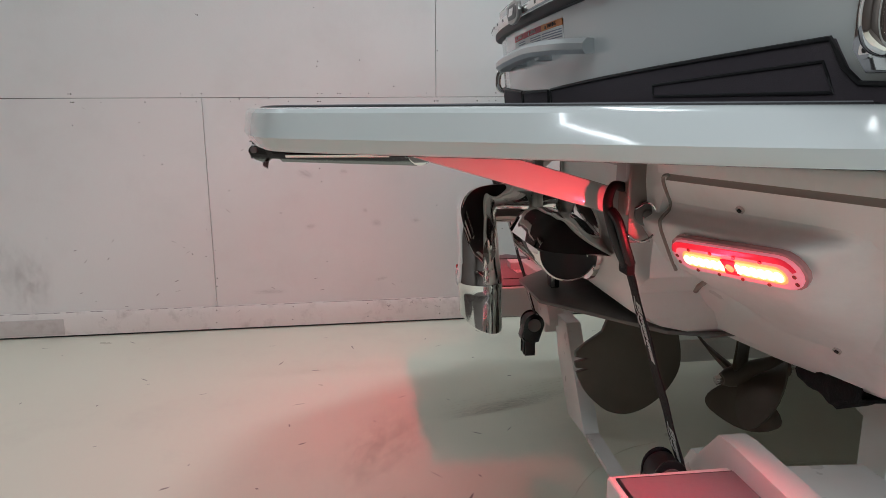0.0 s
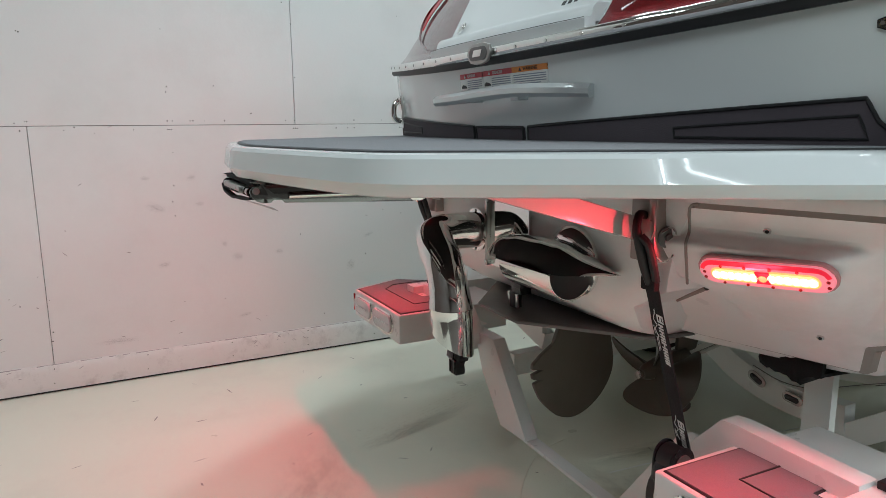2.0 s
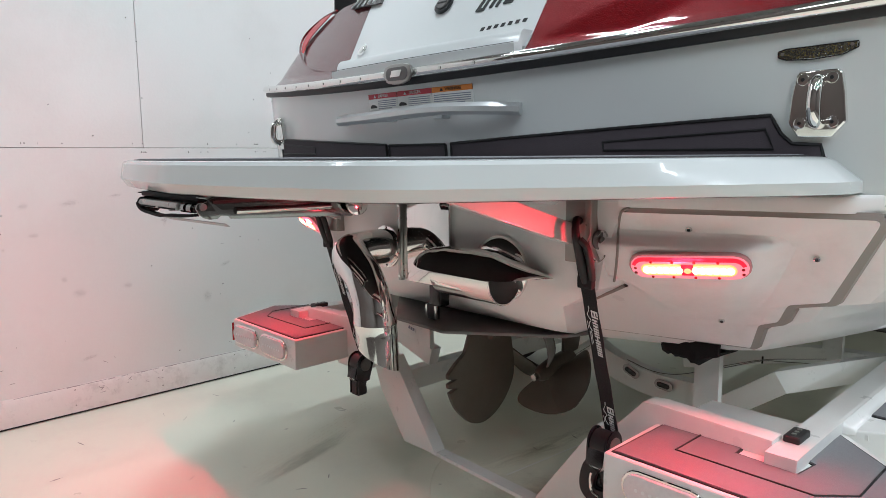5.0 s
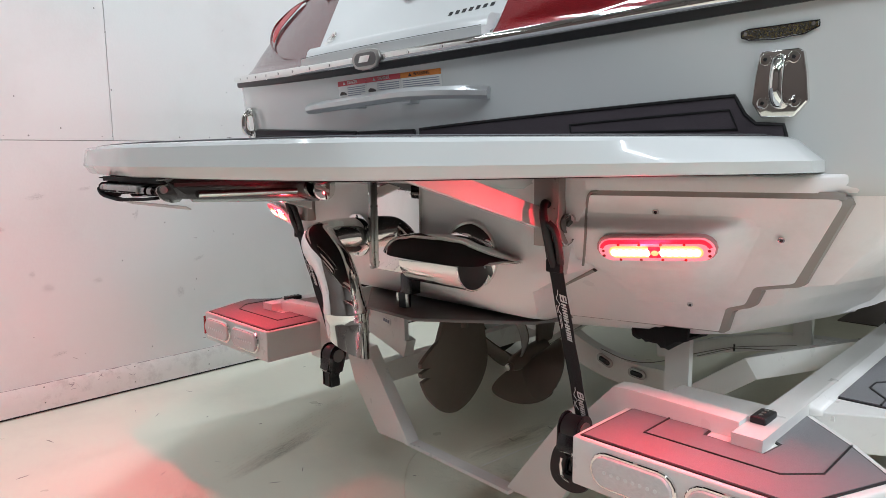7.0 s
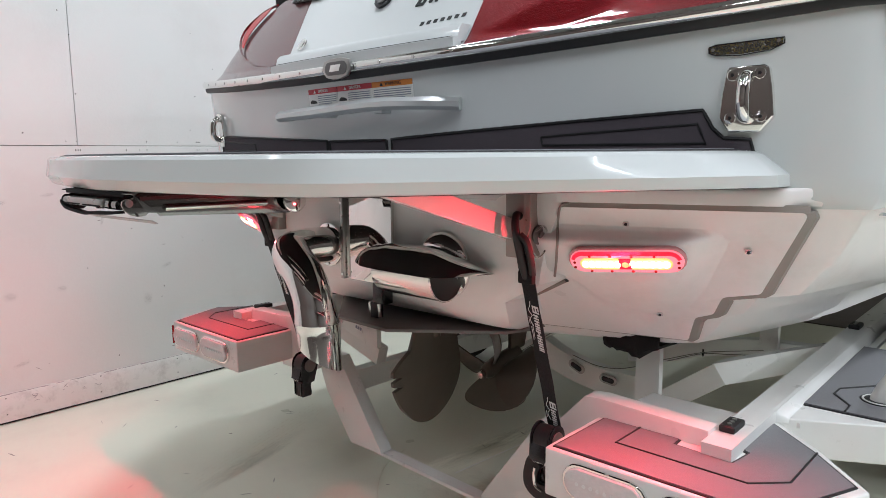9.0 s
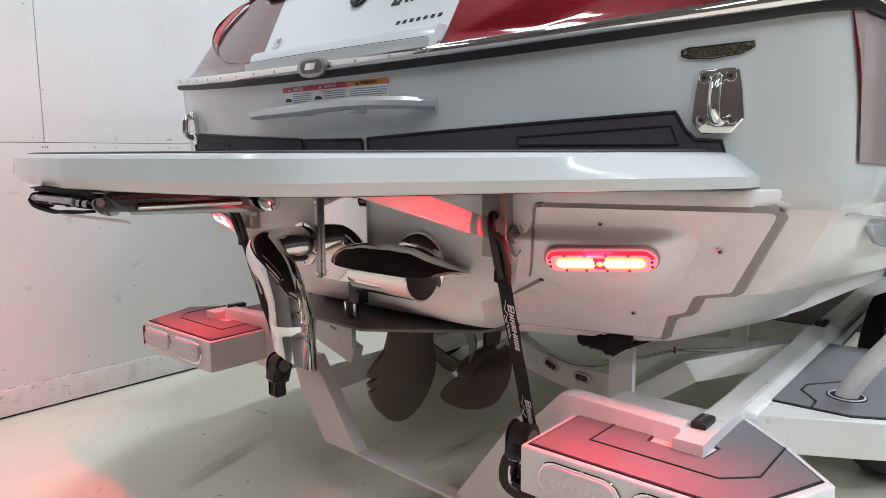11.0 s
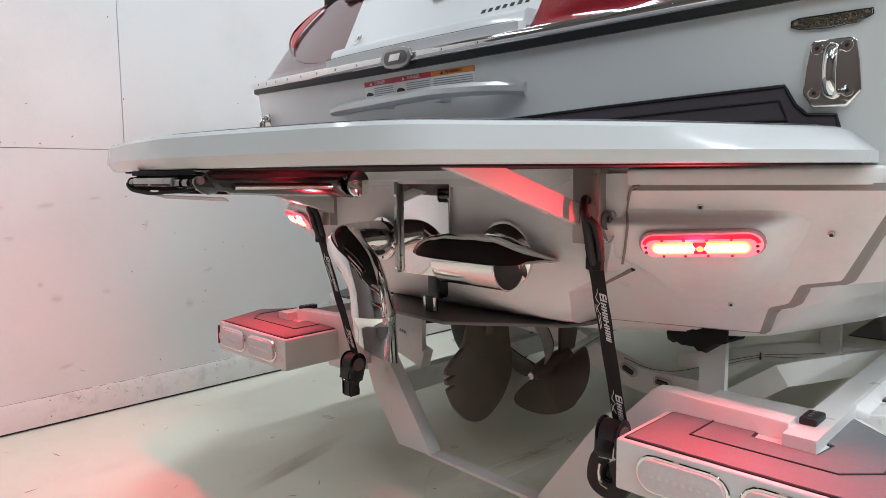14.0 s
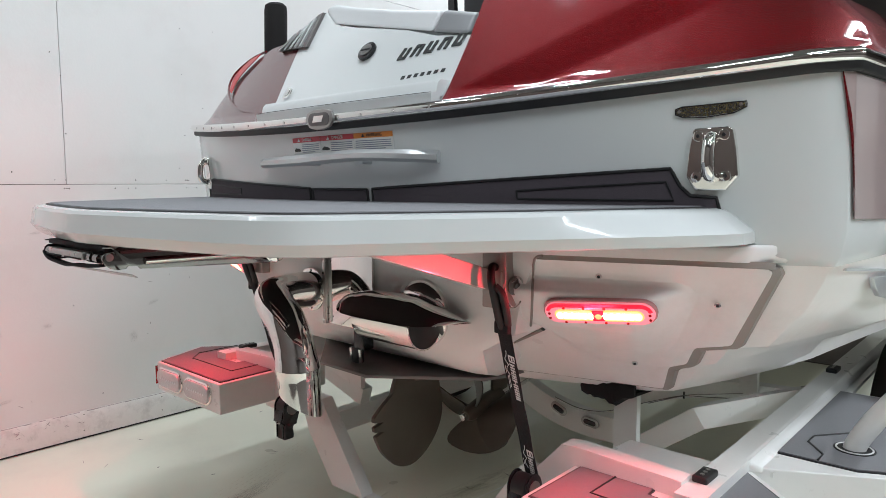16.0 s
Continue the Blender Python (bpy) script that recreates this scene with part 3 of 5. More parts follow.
# struts that carry the platform, and the tie-down brackets
for sgn in (1, -1):
    f = (lambda q: q) if sgn > 0 else (lambda q: [(x + 0.058, y, z) for x, y, z in mirror(q)])
    poly = [(0.470, -0.395, 1.102), (0.470, -0.230, 1.102), (0.470, 0.050, 1.018), (0.470, 0.050, 0.969)]
    part("platform_strut", prism(f(poly), (-0.022 * sgn, 0, 0), 0.004), STRUT, boat, "flat glossy white strut below the platform")
    shell = [(0.452, 0.034, 1.098), (0.518, 0.034, 1.098), (0.518, 0.104, 1.098), (0.452, 0.104, 1.098)]
    brk = part("tie_down_bracket", prism(f(shell), (0, 0, -0.165), 0.004), BRACKET, boat, "taupe box-shaped tie-down bracket")
    part("bracket_flange", prism(f([(0.506, 0.030, 1.096), (0.522, 0.030, 1.096), (0.522, 0.030, 1.000), (0.514, 0.030, 0.982), (0.506, 0.030, 0.982)]), (0, 0.006, 0), 0.002), BRACKET, brk)
    lug = f([(0.519, 0.066, 0.985)])[0]
    part("lug", disc(lug, (sgn, -0.25, 0), 0.022, 0.008, 22, 0.003), PLATE, brk, "round lug")
    part("lug_bolt", disc(Vector(lug) + Vector((0.008 * sgn, -0.002, 0)), (sgn, -0.25, 0), 0.009, 0.006, 6, 0.002), PLATE, brk)
    clip = [(0.531, 0.040, 0.996), (0.536, 0.062, 1.006), (0.536, 0.078, 0.985), (0.532, 0.074, 0.950), (0.530, 0.050, 0.938), (0.530, 0.030, 0.950)]
    part("wire_clip", tube(catmull(f(clip), 5), 0.0022, 8), STEEL, brk, "thin steel wire clip")

# polished plate on the stern block
part("polished_plate", box((-0.037, 0.056, 0.954), (0.192, 0.010, 0.282), 0.003), CHROME, boat, "mirror-polished steel plate")
plate_flange = part("plate_flange", box((-0.141, 0.050, 0.954), (0.014, 0.018, 0.284), 0.003), BRUSHED, boat, "steel edge strip with screws")
for z in (0.825, 0.89, 0.96, 1.03):
    part("screw", disc((-0.141, 0.041, z), (0, -1, 0), 0.004, 0.002, 10), STEEL, plate_flange)

# exhaust elbow
flange = part("exhaust_flange", disc((-0.212, 0.062, 0.905), (0, -1, 0), 0.064, 0.014, 40, 0.004), CHROME, boat, "round chrome flange")
for i in range(6):
    a = math.pi / 6 + i * math.pi / 3
    part("flange_bolt", disc((-0.212 + 0.057 * math.cos(a), 0.048, 0.905 + 0.057 * math.sin(a)), (0, -1, 0), 0.0045, 0.003, 6), STEEL, flange)
path = catmull([(-0.212, 0.05, 0.905), (-0.211, -0.035, 0.906), (-0.200, -0.088, 0.899), (-0.156, -0.110, 0.880), (-0.108, -0.115, 0.847), (-0.079, -0.117, 0.806), (-0.063, -0.117, 0.762), (-0.055, -0.117, 0.715), (-0.052, -0.117, 0.690)], 10)
pipe = part("exhaust_pipe", tube(path, 0.0530, 40), CHROME, boat, "bent chrome exhaust pipe with a flared tail", 50)
bm = bmesh.new()
levels = [(0.786, 0.0528, 0.0528, 0), (0.772, 0.0545, 0.0545, 0), (0.752, 0.0560, 0.0560, 0), (0.730, 0.0590, 0.0590, 0), (0.7265, 0.0593, 0.0593, 0), (0.722, 0.0578, 0.0578, 0), (0.700, 0.0570, 0.0570, 0), (0.672, 0.0565, 0.0565, 0.25), (0.632, 0.0560, 0.0560, 1)]
rr = []
for z, ru, rv, cut in levels:
    cx, cy = interp(z, [0.62, 0.70, 0.76, 0.80], [-0.044, -0.053, -0.062, -0.077]), -0.117
    rr.append([bm.verts.new((cx + ru * math.cos(a), cy + rv * math.sin(a), z - cut * 0.023 * (math.sin(a) + math.cos(a)))) for a in [2 * math.pi * i / 28 for i in range(28)]])
for a, b in zip(rr, rr[1:]):
    for i in range(28):
        bm.faces.new((a[i], a[(i + 1) % 28], b[(i + 1) % 28], b[i]))
tail = part("pipe_tail", bm, CHROME, pipe, "flared tail of the pipe", 40)
# black disc that stands for the dark inside of the pipe
part("tail_inside", disc((-0.047, -0.117, 0.665), (0, 0, 1), 0.046, 0.004), BLACK, pipe)

# cross-cut exhaust outlet: a short open tube below an almond-shaped hood
outlet_flange = part("outlet_flange", tube([(0.236, 0.066, 0.888), (0.236, 0.056, 0.888), (0.236, 0.051, 0.888), (0.236, 0.045, 0.887), (0.236, 0.042, 0.886)], 0.087, 48, scales=[1, 1, 0.95, 0.70, 0.40]), CHROME, boat, "round chrome flange", 50)
part("outlet_neck", tube([(0.262, 0.06, 0.880), (0.245, 0.02, 0.882)], 0.045, 32), CHROME, outlet_flange)
TUBE_A, TUBE_B = Vector((0.104, -0.006, 0.878)), Vector((0.303, 0.002, 0.875))
ax = (TUBE_B - TUBE_A).normalized()
su = ax.cross(Vector((0, 0, 1))).normalized()
sv = su.cross(ax)
HALF_RING = [math.pi + math.pi * i / 24 for i in range(25)]
rows = []
for k, r in ((0, 0.062), (0.02, 0.0655), (0.5, 0.0660), (0.98, 0.0660), (1, 0.0648)):
    rows.append([TUBE_A.lerp(TUBE_B, k) + su * r * math.cos(t) + sv * (r * math.sin(t) + 0.004) for t in HALF_RING])
outlet = part("exhaust_outlet", grid(rows), CHROME, boat, "short chrome outlet tube open at one end", 40)
# black half disc that stands for the shade inside the open end
half = [TUBE_B - ax * 0.003 + su * 0.0640 * math.cos(t) + sv * (0.0640 * math.sin(t) + 0.004) for t in HALF_RING]
part("outlet_inside", prism(half, ax * 0.001), BLACK, outlet)
half = [TUBE_A + ax * 0.004 + su * 0.0615 * math.cos(t) + sv * (0.0615 * math.sin(t) + 0.004) for t in HALF_RING]
part("outlet_end", prism(half, ax * 0.001), BRUSHED, outlet)
part("outlet_rim", tube([TUBE_B + su * 0.0652 * math.cos(t) + sv * (0.0652 * math.sin(t) + 0.004) for t in HALF_RING], 0.0022, 8, up=tuple(ax)), CHROME, outlet)
rows = []
for i in range(33):
    q = i / 32
    x = -0.002 + 0.411 * q
    c = interp(q, [0, 0.3, 0.7, 0.85, 1], [-0.014, 0.004, 0.013, 0.026, 0.050])
    w = 0.079 * interp(q, [0, 0.03, 0.08, 0.16, 0.27, 0.5, 0.70, 0.80, 0.90, 1], [0.02, 0.30, 0.58, 0.82, 0.96, 1.0, 0.97, 0.80, 0.44, 0.01])
    h = 0.060 * interp(q, [0, 0.03, 0.08, 0.16, 0.27, 0.5, 0.66, 0.80, 0.90, 1], [0.02, 0.30, 0.55, 0.80, 0.95, 1.0, 0.95, 0.64, 0.33, 0.01])
    z0 = interp(q, [0, 0.2, 0.8, 1], [0.893, 0.884, 0.879, 0.886])
    rows.append([(x, c + w * (k / 9 - 1), z0 + h * (1 - abs(k / 9 - 1) ** 2.2)) for k in range(19)])
bm = grid(rows)
hood = part("outlet_hood", bm, CHROME, outlet, "almond-shaped polished hood over the outlet", 60)
part("hood_floor", grid([[r[0], r[18]] for r in rows]), CHROME, outlet)

# ride plate below the stern
ride = [(-0.112, 0.0, 0.714), (0.078, 0.004, 0.708), (0.320, 0.217, 0.700), (0.34, 0.30, 0.697), (0.34, 0.62, 0.690), (-0.385, 0.62, 0.690), (-0.385, 0.30, 0.700), (-0.360, 0.217, 0.704)]
part("ride_plate", prism(ride, (0, 0, -0.009), 0.002), PLATE, boat, "dark grey flat plate below the stern")
post = part("plate_clip", box((-0.012, 0.078, 0.782), (0.046, 0.036, 0.060), 0.004), GLOSS_BLACK, boat, "black clip on the plate")
part("clip_stem", box((-0.030, 0.072, 0.733), (0.030, 0.022, 0.046), 0.003), BLACK, post)
for cx in (-0.050, -0.012):
    part("clip_pin", tube([(cx, 0.066, 0.7145), (cx, 0.064, 0.752)], 0.0055, 10), STEEL, post, "steel pin")

# rudder
RUD = [(0.25, 0.668), (0.42, 0.668), (0.428, 0.58), (0.441, 0.51), (0.44, 0.46), (0.42, 0.415), (0.386, 0.375), (0.34, 0.345), (0.29, 0.333), (0.24, 0.345), (0.205, 0.372), (0.175, 0.405), (0.156, 0.44), (0.147, 0.463), (0.178, 0.472), (0.145, 0.477), (0.142, 0.492), (0.176, 0.502), (0.142, 0.507), (0.143, 0.522), (0.17, 0.545), (0.215, 0.575)]
RUD = [(p.x, p.y) for p in catmull([(y, z, 0) for y, z in RUD[1:14]], 4)] + RUD[14:] + RUD[:1]
part("rudder", prism([(-0.058, y, z) for y, z in RUD], (0.016, 0, 0), 0.003), BRONZE, boat, "dark bronze rudder with notched edge")
part("rudder_stock", tube([(-0.05, 0.33, 0.60), (-0.05, 0.33, 0.74)], 0.018, 12), BRONZE, boat)

# propeller
HUB = Vector((-0.053, 0.573, 0.416))
SHAFT = Vector((0, 1, 0.16)).normalized()
prop = part("propeller_hub", tube([HUB + SHAFT * s for s in (0, 0.02, 0.09, 0.19)], 0.034, 18, scales=[0.5, 0.8, 1, 0.95]), BRONZE, boat, "dark bronze four-bladed propeller")
part("hub_nut", disc(HUB + SHAFT * 0.002, -SHAFT, 0.013, 0.022, 6, 0.002), STEEL, prop)
pu = Vector((1, 0, 0))
pv = SHAFT.cross(pu).normalized()
for k in range(4):
    a0 = radians(104 + 90 * k)
    rws = []
    for q, w in ((0, 0.028), (0.15, 0.046), (0.3, 0.064), (0.45, 0.082), (0.6, 0.098), (0.75, 0.111), (0.87, 0.117), (0.95, 0.115), (1.0, 0.104)):
        r = 0.028 + 0.146 * q
        row = []
        for j in range(9):
            u = (j / 8 - 0.5) * 2
            tw = radians(52 - 22 * q)
            ang = a0 - 0.2 * q + u * w * math.cos(tw) / max(r, 0.05)
            row.append(HUB + SHAFT * (0.055 - u * w * math.sin(tw)) + (pu * math.cos(ang) + pv * math.sin(ang)) * (r - 0.012 * q * u * u))
        rws.append(row)
    part("blade", slab(rws, SHAFT * 0.006), BRONZE, prop, angle=60)
part("propeller_shaft", tube([HUB + SHAFT * 0.1, HUB + SHAFT * 1.5], 0.017, 12), STEEL, boat)
part("shaft_bracket", prism([(-0.06, 0.72, 0.66), (-0.06, 0.86, 0.66), (-0.06, 0.80, 0.45), (-0.06, 0.72, 0.44)], (0.014, 0, 0), 0.003), BRONZE, boat)

# red stern lights
for sgn in (1, -1):
    f = (lambda q: q) if sgn > 0 else mirror
    c = LIGHT_AT if sgn > 0 else Vector((2 * CX - LIGHT_AT.x, LIGHT_AT.y, LIGHT_AT.z))
    u = Vector((0.21 * sgn, 0.065, 0.012)) * sgn
    fr = plane_frame(c, u, (0, -0.039, 0.058))
    nz = fr[3]
    lamp = part("stern_light", on_frame(fr, stadium(0.236, 0.058), 0.0, 0.012, 0.004), LED_SOFT, boat, "lit red oblong stern light with a clear bezel")
    part("bezel", on_frame(fr, stadium(0.246, 0.067), -0.004, 0.010, 0.003), BEZEL, lamp, "clear pinkish bezel")
    for k in (-0.050, 0.049):
        part("lens_glow", on_frame(fr, [(k + a, b - 0.004) for a, b in stadium(0.094, 0.033)], 0.0095, 0.003, 0.001), LED_EDGE, lamp, "glowing red lens")
        part("led_strip", on_frame(fr, [(k + a, b - 0.004) for a, b in stadium(0.086, 0.024)], 0.011, 0.003, 0.001), LED_MID, lamp, "glowing red strip")
        for q in range(6):
            part("diode", on_frame(fr, [(k - 0.034 + 0.0136 * q + a, 1.15 * b - 0.004) for a, b in circle(0.0076, 12)], 0.0135, 0.002), LED, lamp, "bright red diode")
    crown = [(0.089 + 0.026 * math.cos(a), 0.029 * math.sin(a)) for a in [radians(18 + 12 * i) for i in range(7)]]
    under = [(0.089 + 0.019 * math.cos(a), 0.0185 * math.sin(a)) for a in [radians(18 + 12 * i) for i in range(7)]]
    band = crown + [(-x, z) for x, z in crown[::-1]] + [(-x, z) for x, z in under] + under[::-1]
    part("lens_shade", on_frame(fr, band, 0.0118, 0.0015), LED_RIM, lamp, "dark red upper rim")
    part("lens_bridge", on_frame(fr, [(-0.013, -0.017), (0.012, -0.017), (0.012, 0.010), (-0.013, 0.010)], 0.0125, 0.003, 0.0008), LED_RIM, lamp, "dark red frame between the strips")
    part("lens_chip", on_frame(fr, [(a, b - 0.004) for a, b in circle(0.0075, 12)], 0.0150, 0.0015), LED_EDGE, lamp)
    for sx in (-0.108, 0.107):
        for sy in (-0.014, -0.001, 0.011):
            part("lamp_screw", on_frame(fr, [(sx + a, sy + b) for a, b in circle(0.0034, 10)], 0.0115, 0.0015), RED_LENS, lamp)
    for sx in (-0.073, -0.030, 0.014, 0.060):
        for sy in (-0.0235, 0.0170):
            part("lamp_screw", on_frame(fr, [(sx + a, sy + b) for a, b in circle(0.0030, 10)], 0.0134, 0.0015), RED_LENS, lamp)
    lp = c + nz * 0.024
    # one lamp for each strip: the outer one throws wide, the inner one downwards
    for k, beam, power, cone in ((0.052, Vector((0.12 * sgn, -0.70, -0.70)), 0.45, 138), (0.0, Vector((0.17 * sgn, -0.95, 0.10)), 0.50, 178)):
        at = lp + fr[1] * k * sgn
        red = area_lamp("red_lamp", look(at, at + beam), 0.06, 0.02, BAR_POWER * power, (1.0, 0.026, 0.052))
        red.data.spread = radians(cone)
        # what the clear rim lets out sideways, onto the panel
        spill = bpy.data.lights.new("red_spill", "POINT")
        spill.energy, spill.color, spill.shadow_soft_size = 0.15, (1.0, 0.02, 0.04), 0.012
        new("red_spill", spill).matrix_world = pose(*(c + nz * 0.021 + fr[1] * k * sgn))

# ladder folded below the platform
LADDER = material("polished_dark_steel", (0.24, 0.24, 0.235), 0.10, metal=1.0, vary=0.06, scale=25, rough_vary=0.05)


def ladder_side(x, sh):
    """A side plate: hooked at its outer end above the pivot, stepped below."""
    line = [(-0.275, 1.098), (-0.268, 1.055), (-0.29, 1.037), (-0.586, 1.0505), (-0.591, 1.0565), (-0.609, 1.0575), (-0.614, 1.0525), (-0.630, 1.0515), (-0.643, 1.0555), (-0.653, 1.0640), (-0.6575, 1.0740), (-0.6560, 1.0810), (-0.6500, 1.0860), (-0.6420, 1.0862), (-0.6365, 1.0880), (-0.6350, 1.0910), (-0.6385, 1.0935), (-0.6480, 1.0940), (-0.6550, 1.0950), (-0.654, 1.0970), (-0.640, 1.0978)]
    return prism([(x, y, z) for y, z in line], (sh, 0, 0), 0.0012)


ladder = part("ladder_rail", ladder_side(0.090, -0.006), LADDER, boat, "polished steel boarding ladder folded below the platform")
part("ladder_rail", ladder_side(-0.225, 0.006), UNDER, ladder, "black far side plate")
part("ladder_tube", tube([(0.0925, -0.578, 1.066), (0.0925, -0.352, 1.063)], 0.0070, 12), CHROME, ladder, "pressed bright rib")
part("ladder_slot", bar([(0.0915, -0.624, 1.0855), (0.0915, -0.305, 1.0870)], 0.003, 0.0065), BLACK, ladder)
part("ladder_tread", box((-0.085, -0.654, 1.0755), (0.185, 0.020, 0.017), 0.004), BRUSHED, ladder, "pale steel tread")
for x in (-0.145, -0.040):
    part("tread_groove", box((x, -0.6645, 1.0700), (0.085, 0.002, 0.003), 0), UNDER, ladder)
for y in (-0.52, -0.40):
    part("ladder_tread", box((-0.065, y, 1.068), (0.28, 0.030, 0.024), 0.006), ALU, ladder, "pale plastic tread")
under_bar = catmull([(-0.222, -0.655, 1.072), (-0.195, -0.656, 1.060), (-0.140, -0.656, 1.0545), (-0.085, -0.656, 1.0520), (-0.045, -0.656, 1.0550), (0.020, -0.654, 1.0570), (0.070, -0.650, 1.0610)], 5)
part("tread_bar", bar(under_bar, 0.012, 0.006), UNDER, ladder, "black bowed bar below the tread")
for x in (-0.200, 0.022, 0.055):
    part("roller", tube([(x - 0.010, -0.650, 1.0735), (x + 0.010, -0.650, 1.0735)], 0.0095, 16), LADDER, ladder)
part("hinge_pin", tube([(-0.22, -0.646, 1.076), (0.089, -0.646, 1.076)], 0.0045, 10), STEEL, ladder)
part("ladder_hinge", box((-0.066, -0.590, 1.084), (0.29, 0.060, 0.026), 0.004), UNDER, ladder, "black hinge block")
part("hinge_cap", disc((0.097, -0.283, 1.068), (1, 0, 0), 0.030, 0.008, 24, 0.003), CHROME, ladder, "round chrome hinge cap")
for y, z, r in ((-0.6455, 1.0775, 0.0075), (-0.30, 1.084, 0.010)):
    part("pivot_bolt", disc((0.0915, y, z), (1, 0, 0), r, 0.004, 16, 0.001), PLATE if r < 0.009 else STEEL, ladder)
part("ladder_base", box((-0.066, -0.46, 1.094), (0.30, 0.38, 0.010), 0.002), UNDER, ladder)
part("ladder_guard", prism([(-0.10, -0.650, 1.050), (0.135, -0.622, 1.047), (0.135, -0.612, 1.041), (-0.09, -0.636, 1.044)], (0, 0, -0.002), 0), BRUSHED, ladder, "thin pale guard strip")
part("hinge_end", tube([(0.075, -0.275, 1.066), (-0.21, -0.275, 1.066)], 0.012, 14), LADDER, ladder)


# ---- fittings on the upper stern ----
def strip(xs, top, bot, proud, thick, n=24):
    """A sheet that lies on the upper stern between two lines of height."""
    x0, x1 = xs[0], xs[-1]
    col = sorted(set([x0 + (x1 - x0) * i / n for i in range(n + 1)] + list(xs)))
    rows = []
    for k in (0, 0.5, 1):
        rows.append([(x, y_up(x, 1.2) - proud - 0.1 * (interp(x, xs, bot) * (1 - k) + interp(x, xs, top) * k - 1.2), interp(x, xs, bot) * (1 - k) + interp(x, xs, top) * k) for x in col])
    return slab(rows, (0, thick, 0))


def outline(pts, r, proud, closed=True):
    line = []
    pts = list(pts) + ([pts[0]] if closed else [])
    for (xa, za), (xb, zb) in zip(pts, pts[1:]):
        n = max(2, int(math.hypot(xb - xa, zb - za) / 0.04))
        line += [(xa + (xb - xa) * i / n, za + (zb - za) * i / n) for i in range(n)]
    line.append(pts[-1])
    return tube([(x, y_up(x, z) - proud, z) for x, z in line], r, 6, up=(0, 1, 0))


Z0 = 1.1672
PADS = [
    ("stern_pad", [0.108, 0.849, 0.857, 0.866, 0.884, 0.929, 0.937], [1.203, 1.243, 1.226, 1.208, 1.190, 1.187, 1.152], [(0.528, 1.199), (0.84, 1.217), (0.854, 1.180), (0.53, 1.181)]),
    ("stern_pad", [-0.140, 0.087], [1.202, 1.201], None),
    ("stern_pad", [-0.985, -0.975, -0.90, -0.155], [1.170, 1.226, 1.236, 1.204], [(-0.975, 1.222), (-0.60, 1.202), (-0.60, 1.182), (-0.97, 1.184)]),
]
for name, xs, top, inner in PADS:
    foot = [Z0 if x < 0.85 else 1.151 for x in xs]
    pad = part(name, strip(xs, top, foot, 0.007, 0.012), FOAM, boat, "dark grey foam pad with a black outline")
    border = [(xs[0], Z0)] + list(zip(xs, top)) + [(xs[-1], foot[-1])]
    part("pad_border", outline(border, 0.0035, 0.007), BLACK, pad)
    if inner:
        part("pad_line", outline(inner, 0.0025, 0.007), BLACK, pad)

# warning labels
labels = []
for i, (a, b, mat) in enumerate(((-0.226, -0.093, LABEL_RED), (-0.091, 0.047, LABEL_RED), (0.049, 0.188, LABEL_ORANGE))):
    lab = part("warning_label", strip([a, b], [1.3465] * 2, [1.303] * 2, 0.001, 0.003, 4), PAPER, boat, "white warning label with a coloured head")
    part("label_head", strip([a, b], [1.3465] * 2, [1.333] * 2, 0.0016, 0.002, 4), mat, lab)
    x0 = a + 0.045 if i < 2 else a + 0.006
    for k in range(5):
        z = 1.3275 - 0.0052 * k
        x1 = b - 0.006 - (0.02 if k == 4 else 0)
        part("text_bar", strip([x0, x1], [z] * 2, [z - 0.0022] * 2, 0.0015, 0.002, 3), LABEL_TEXT, lab)
    labels.append((lab, (a + b) / 2 + 0.006, i))
    part("alert_sign", prism([(x, y_up(x, z) - 0.0022, z) for x, z in (((a + b) / 2 - 0.040, 1.3355), ((a + b) / 2 - 0.028, 1.3355), ((a + b) / 2 - 0.034, 1.3435))], (0, -0.0006, 0)), PAPER if i < 2 else BLACK, lab)
    if i < 2:
        part("label_sign", strip([a + 0.006, a + 0.015, a + 0.03, a + 0.038], [1.313, 1.318, 1.316, 1.312], [1.308] * 4, 0.0015, 0.002, 4), BLACK, lab)



def word_on(body, x, z, size, mat, parent):
    """A printed word on the upper stern, centred at x and z."""
    data = bpy.data.curves.new("word", "FONT")
    data.body, data.size, data.align_x, data.align_y, data.extrude = body, size, "CENTER", "CENTER", 0.0003
    ob = new("word", data)
    me = bpy.data.meshes.new_from_object(ob.evaluated_get(bpy.context.evaluated_depsgraph_get()))
    bpy.data.objects.remove(ob)
    for v in me.vertices:
        px_, pz_ = x + v.co.x, z + v.co.y
        v.co = Vector((px_, y_up(px_, pz_) - 0.0024 - v.co.z, pz_))
    me.materials.clear()
    me.materials.append(mat)
    out = new("label_word", me)
    out.parent = parent
    return out


# grab rail
pts = catmull([(-0.372, y_up(-0.37, 1.28) - 0.014, 1.280), (-0.30, y_up(-0.3, 1.28) - 0.030, 1.280), (-0.15, -0.030, 1.281), (0.0, -0.034, 1.286), (0.12, -0.032, 1.288), (0.26, -0.020, 1.283), (0.335, y_up(0.335, 1.28) - 0.012, 1.279)], 6)
for lab, x, i in labels:
    word_on("WARNING" if i == 2 else "DANGER", x, 1.3396, 0.0115, PAPER if i < 2 else BLACK, lab)
grab = part("grab_rail", sweep(pts, [(-0.020, -0.014), (0.010, -0.016), (0.019, -0.008), (0.019, 0.004), (0.008, 0.014), (-0.018, 0.013)]), ALU, boat, "satin grey moulded grab rail")
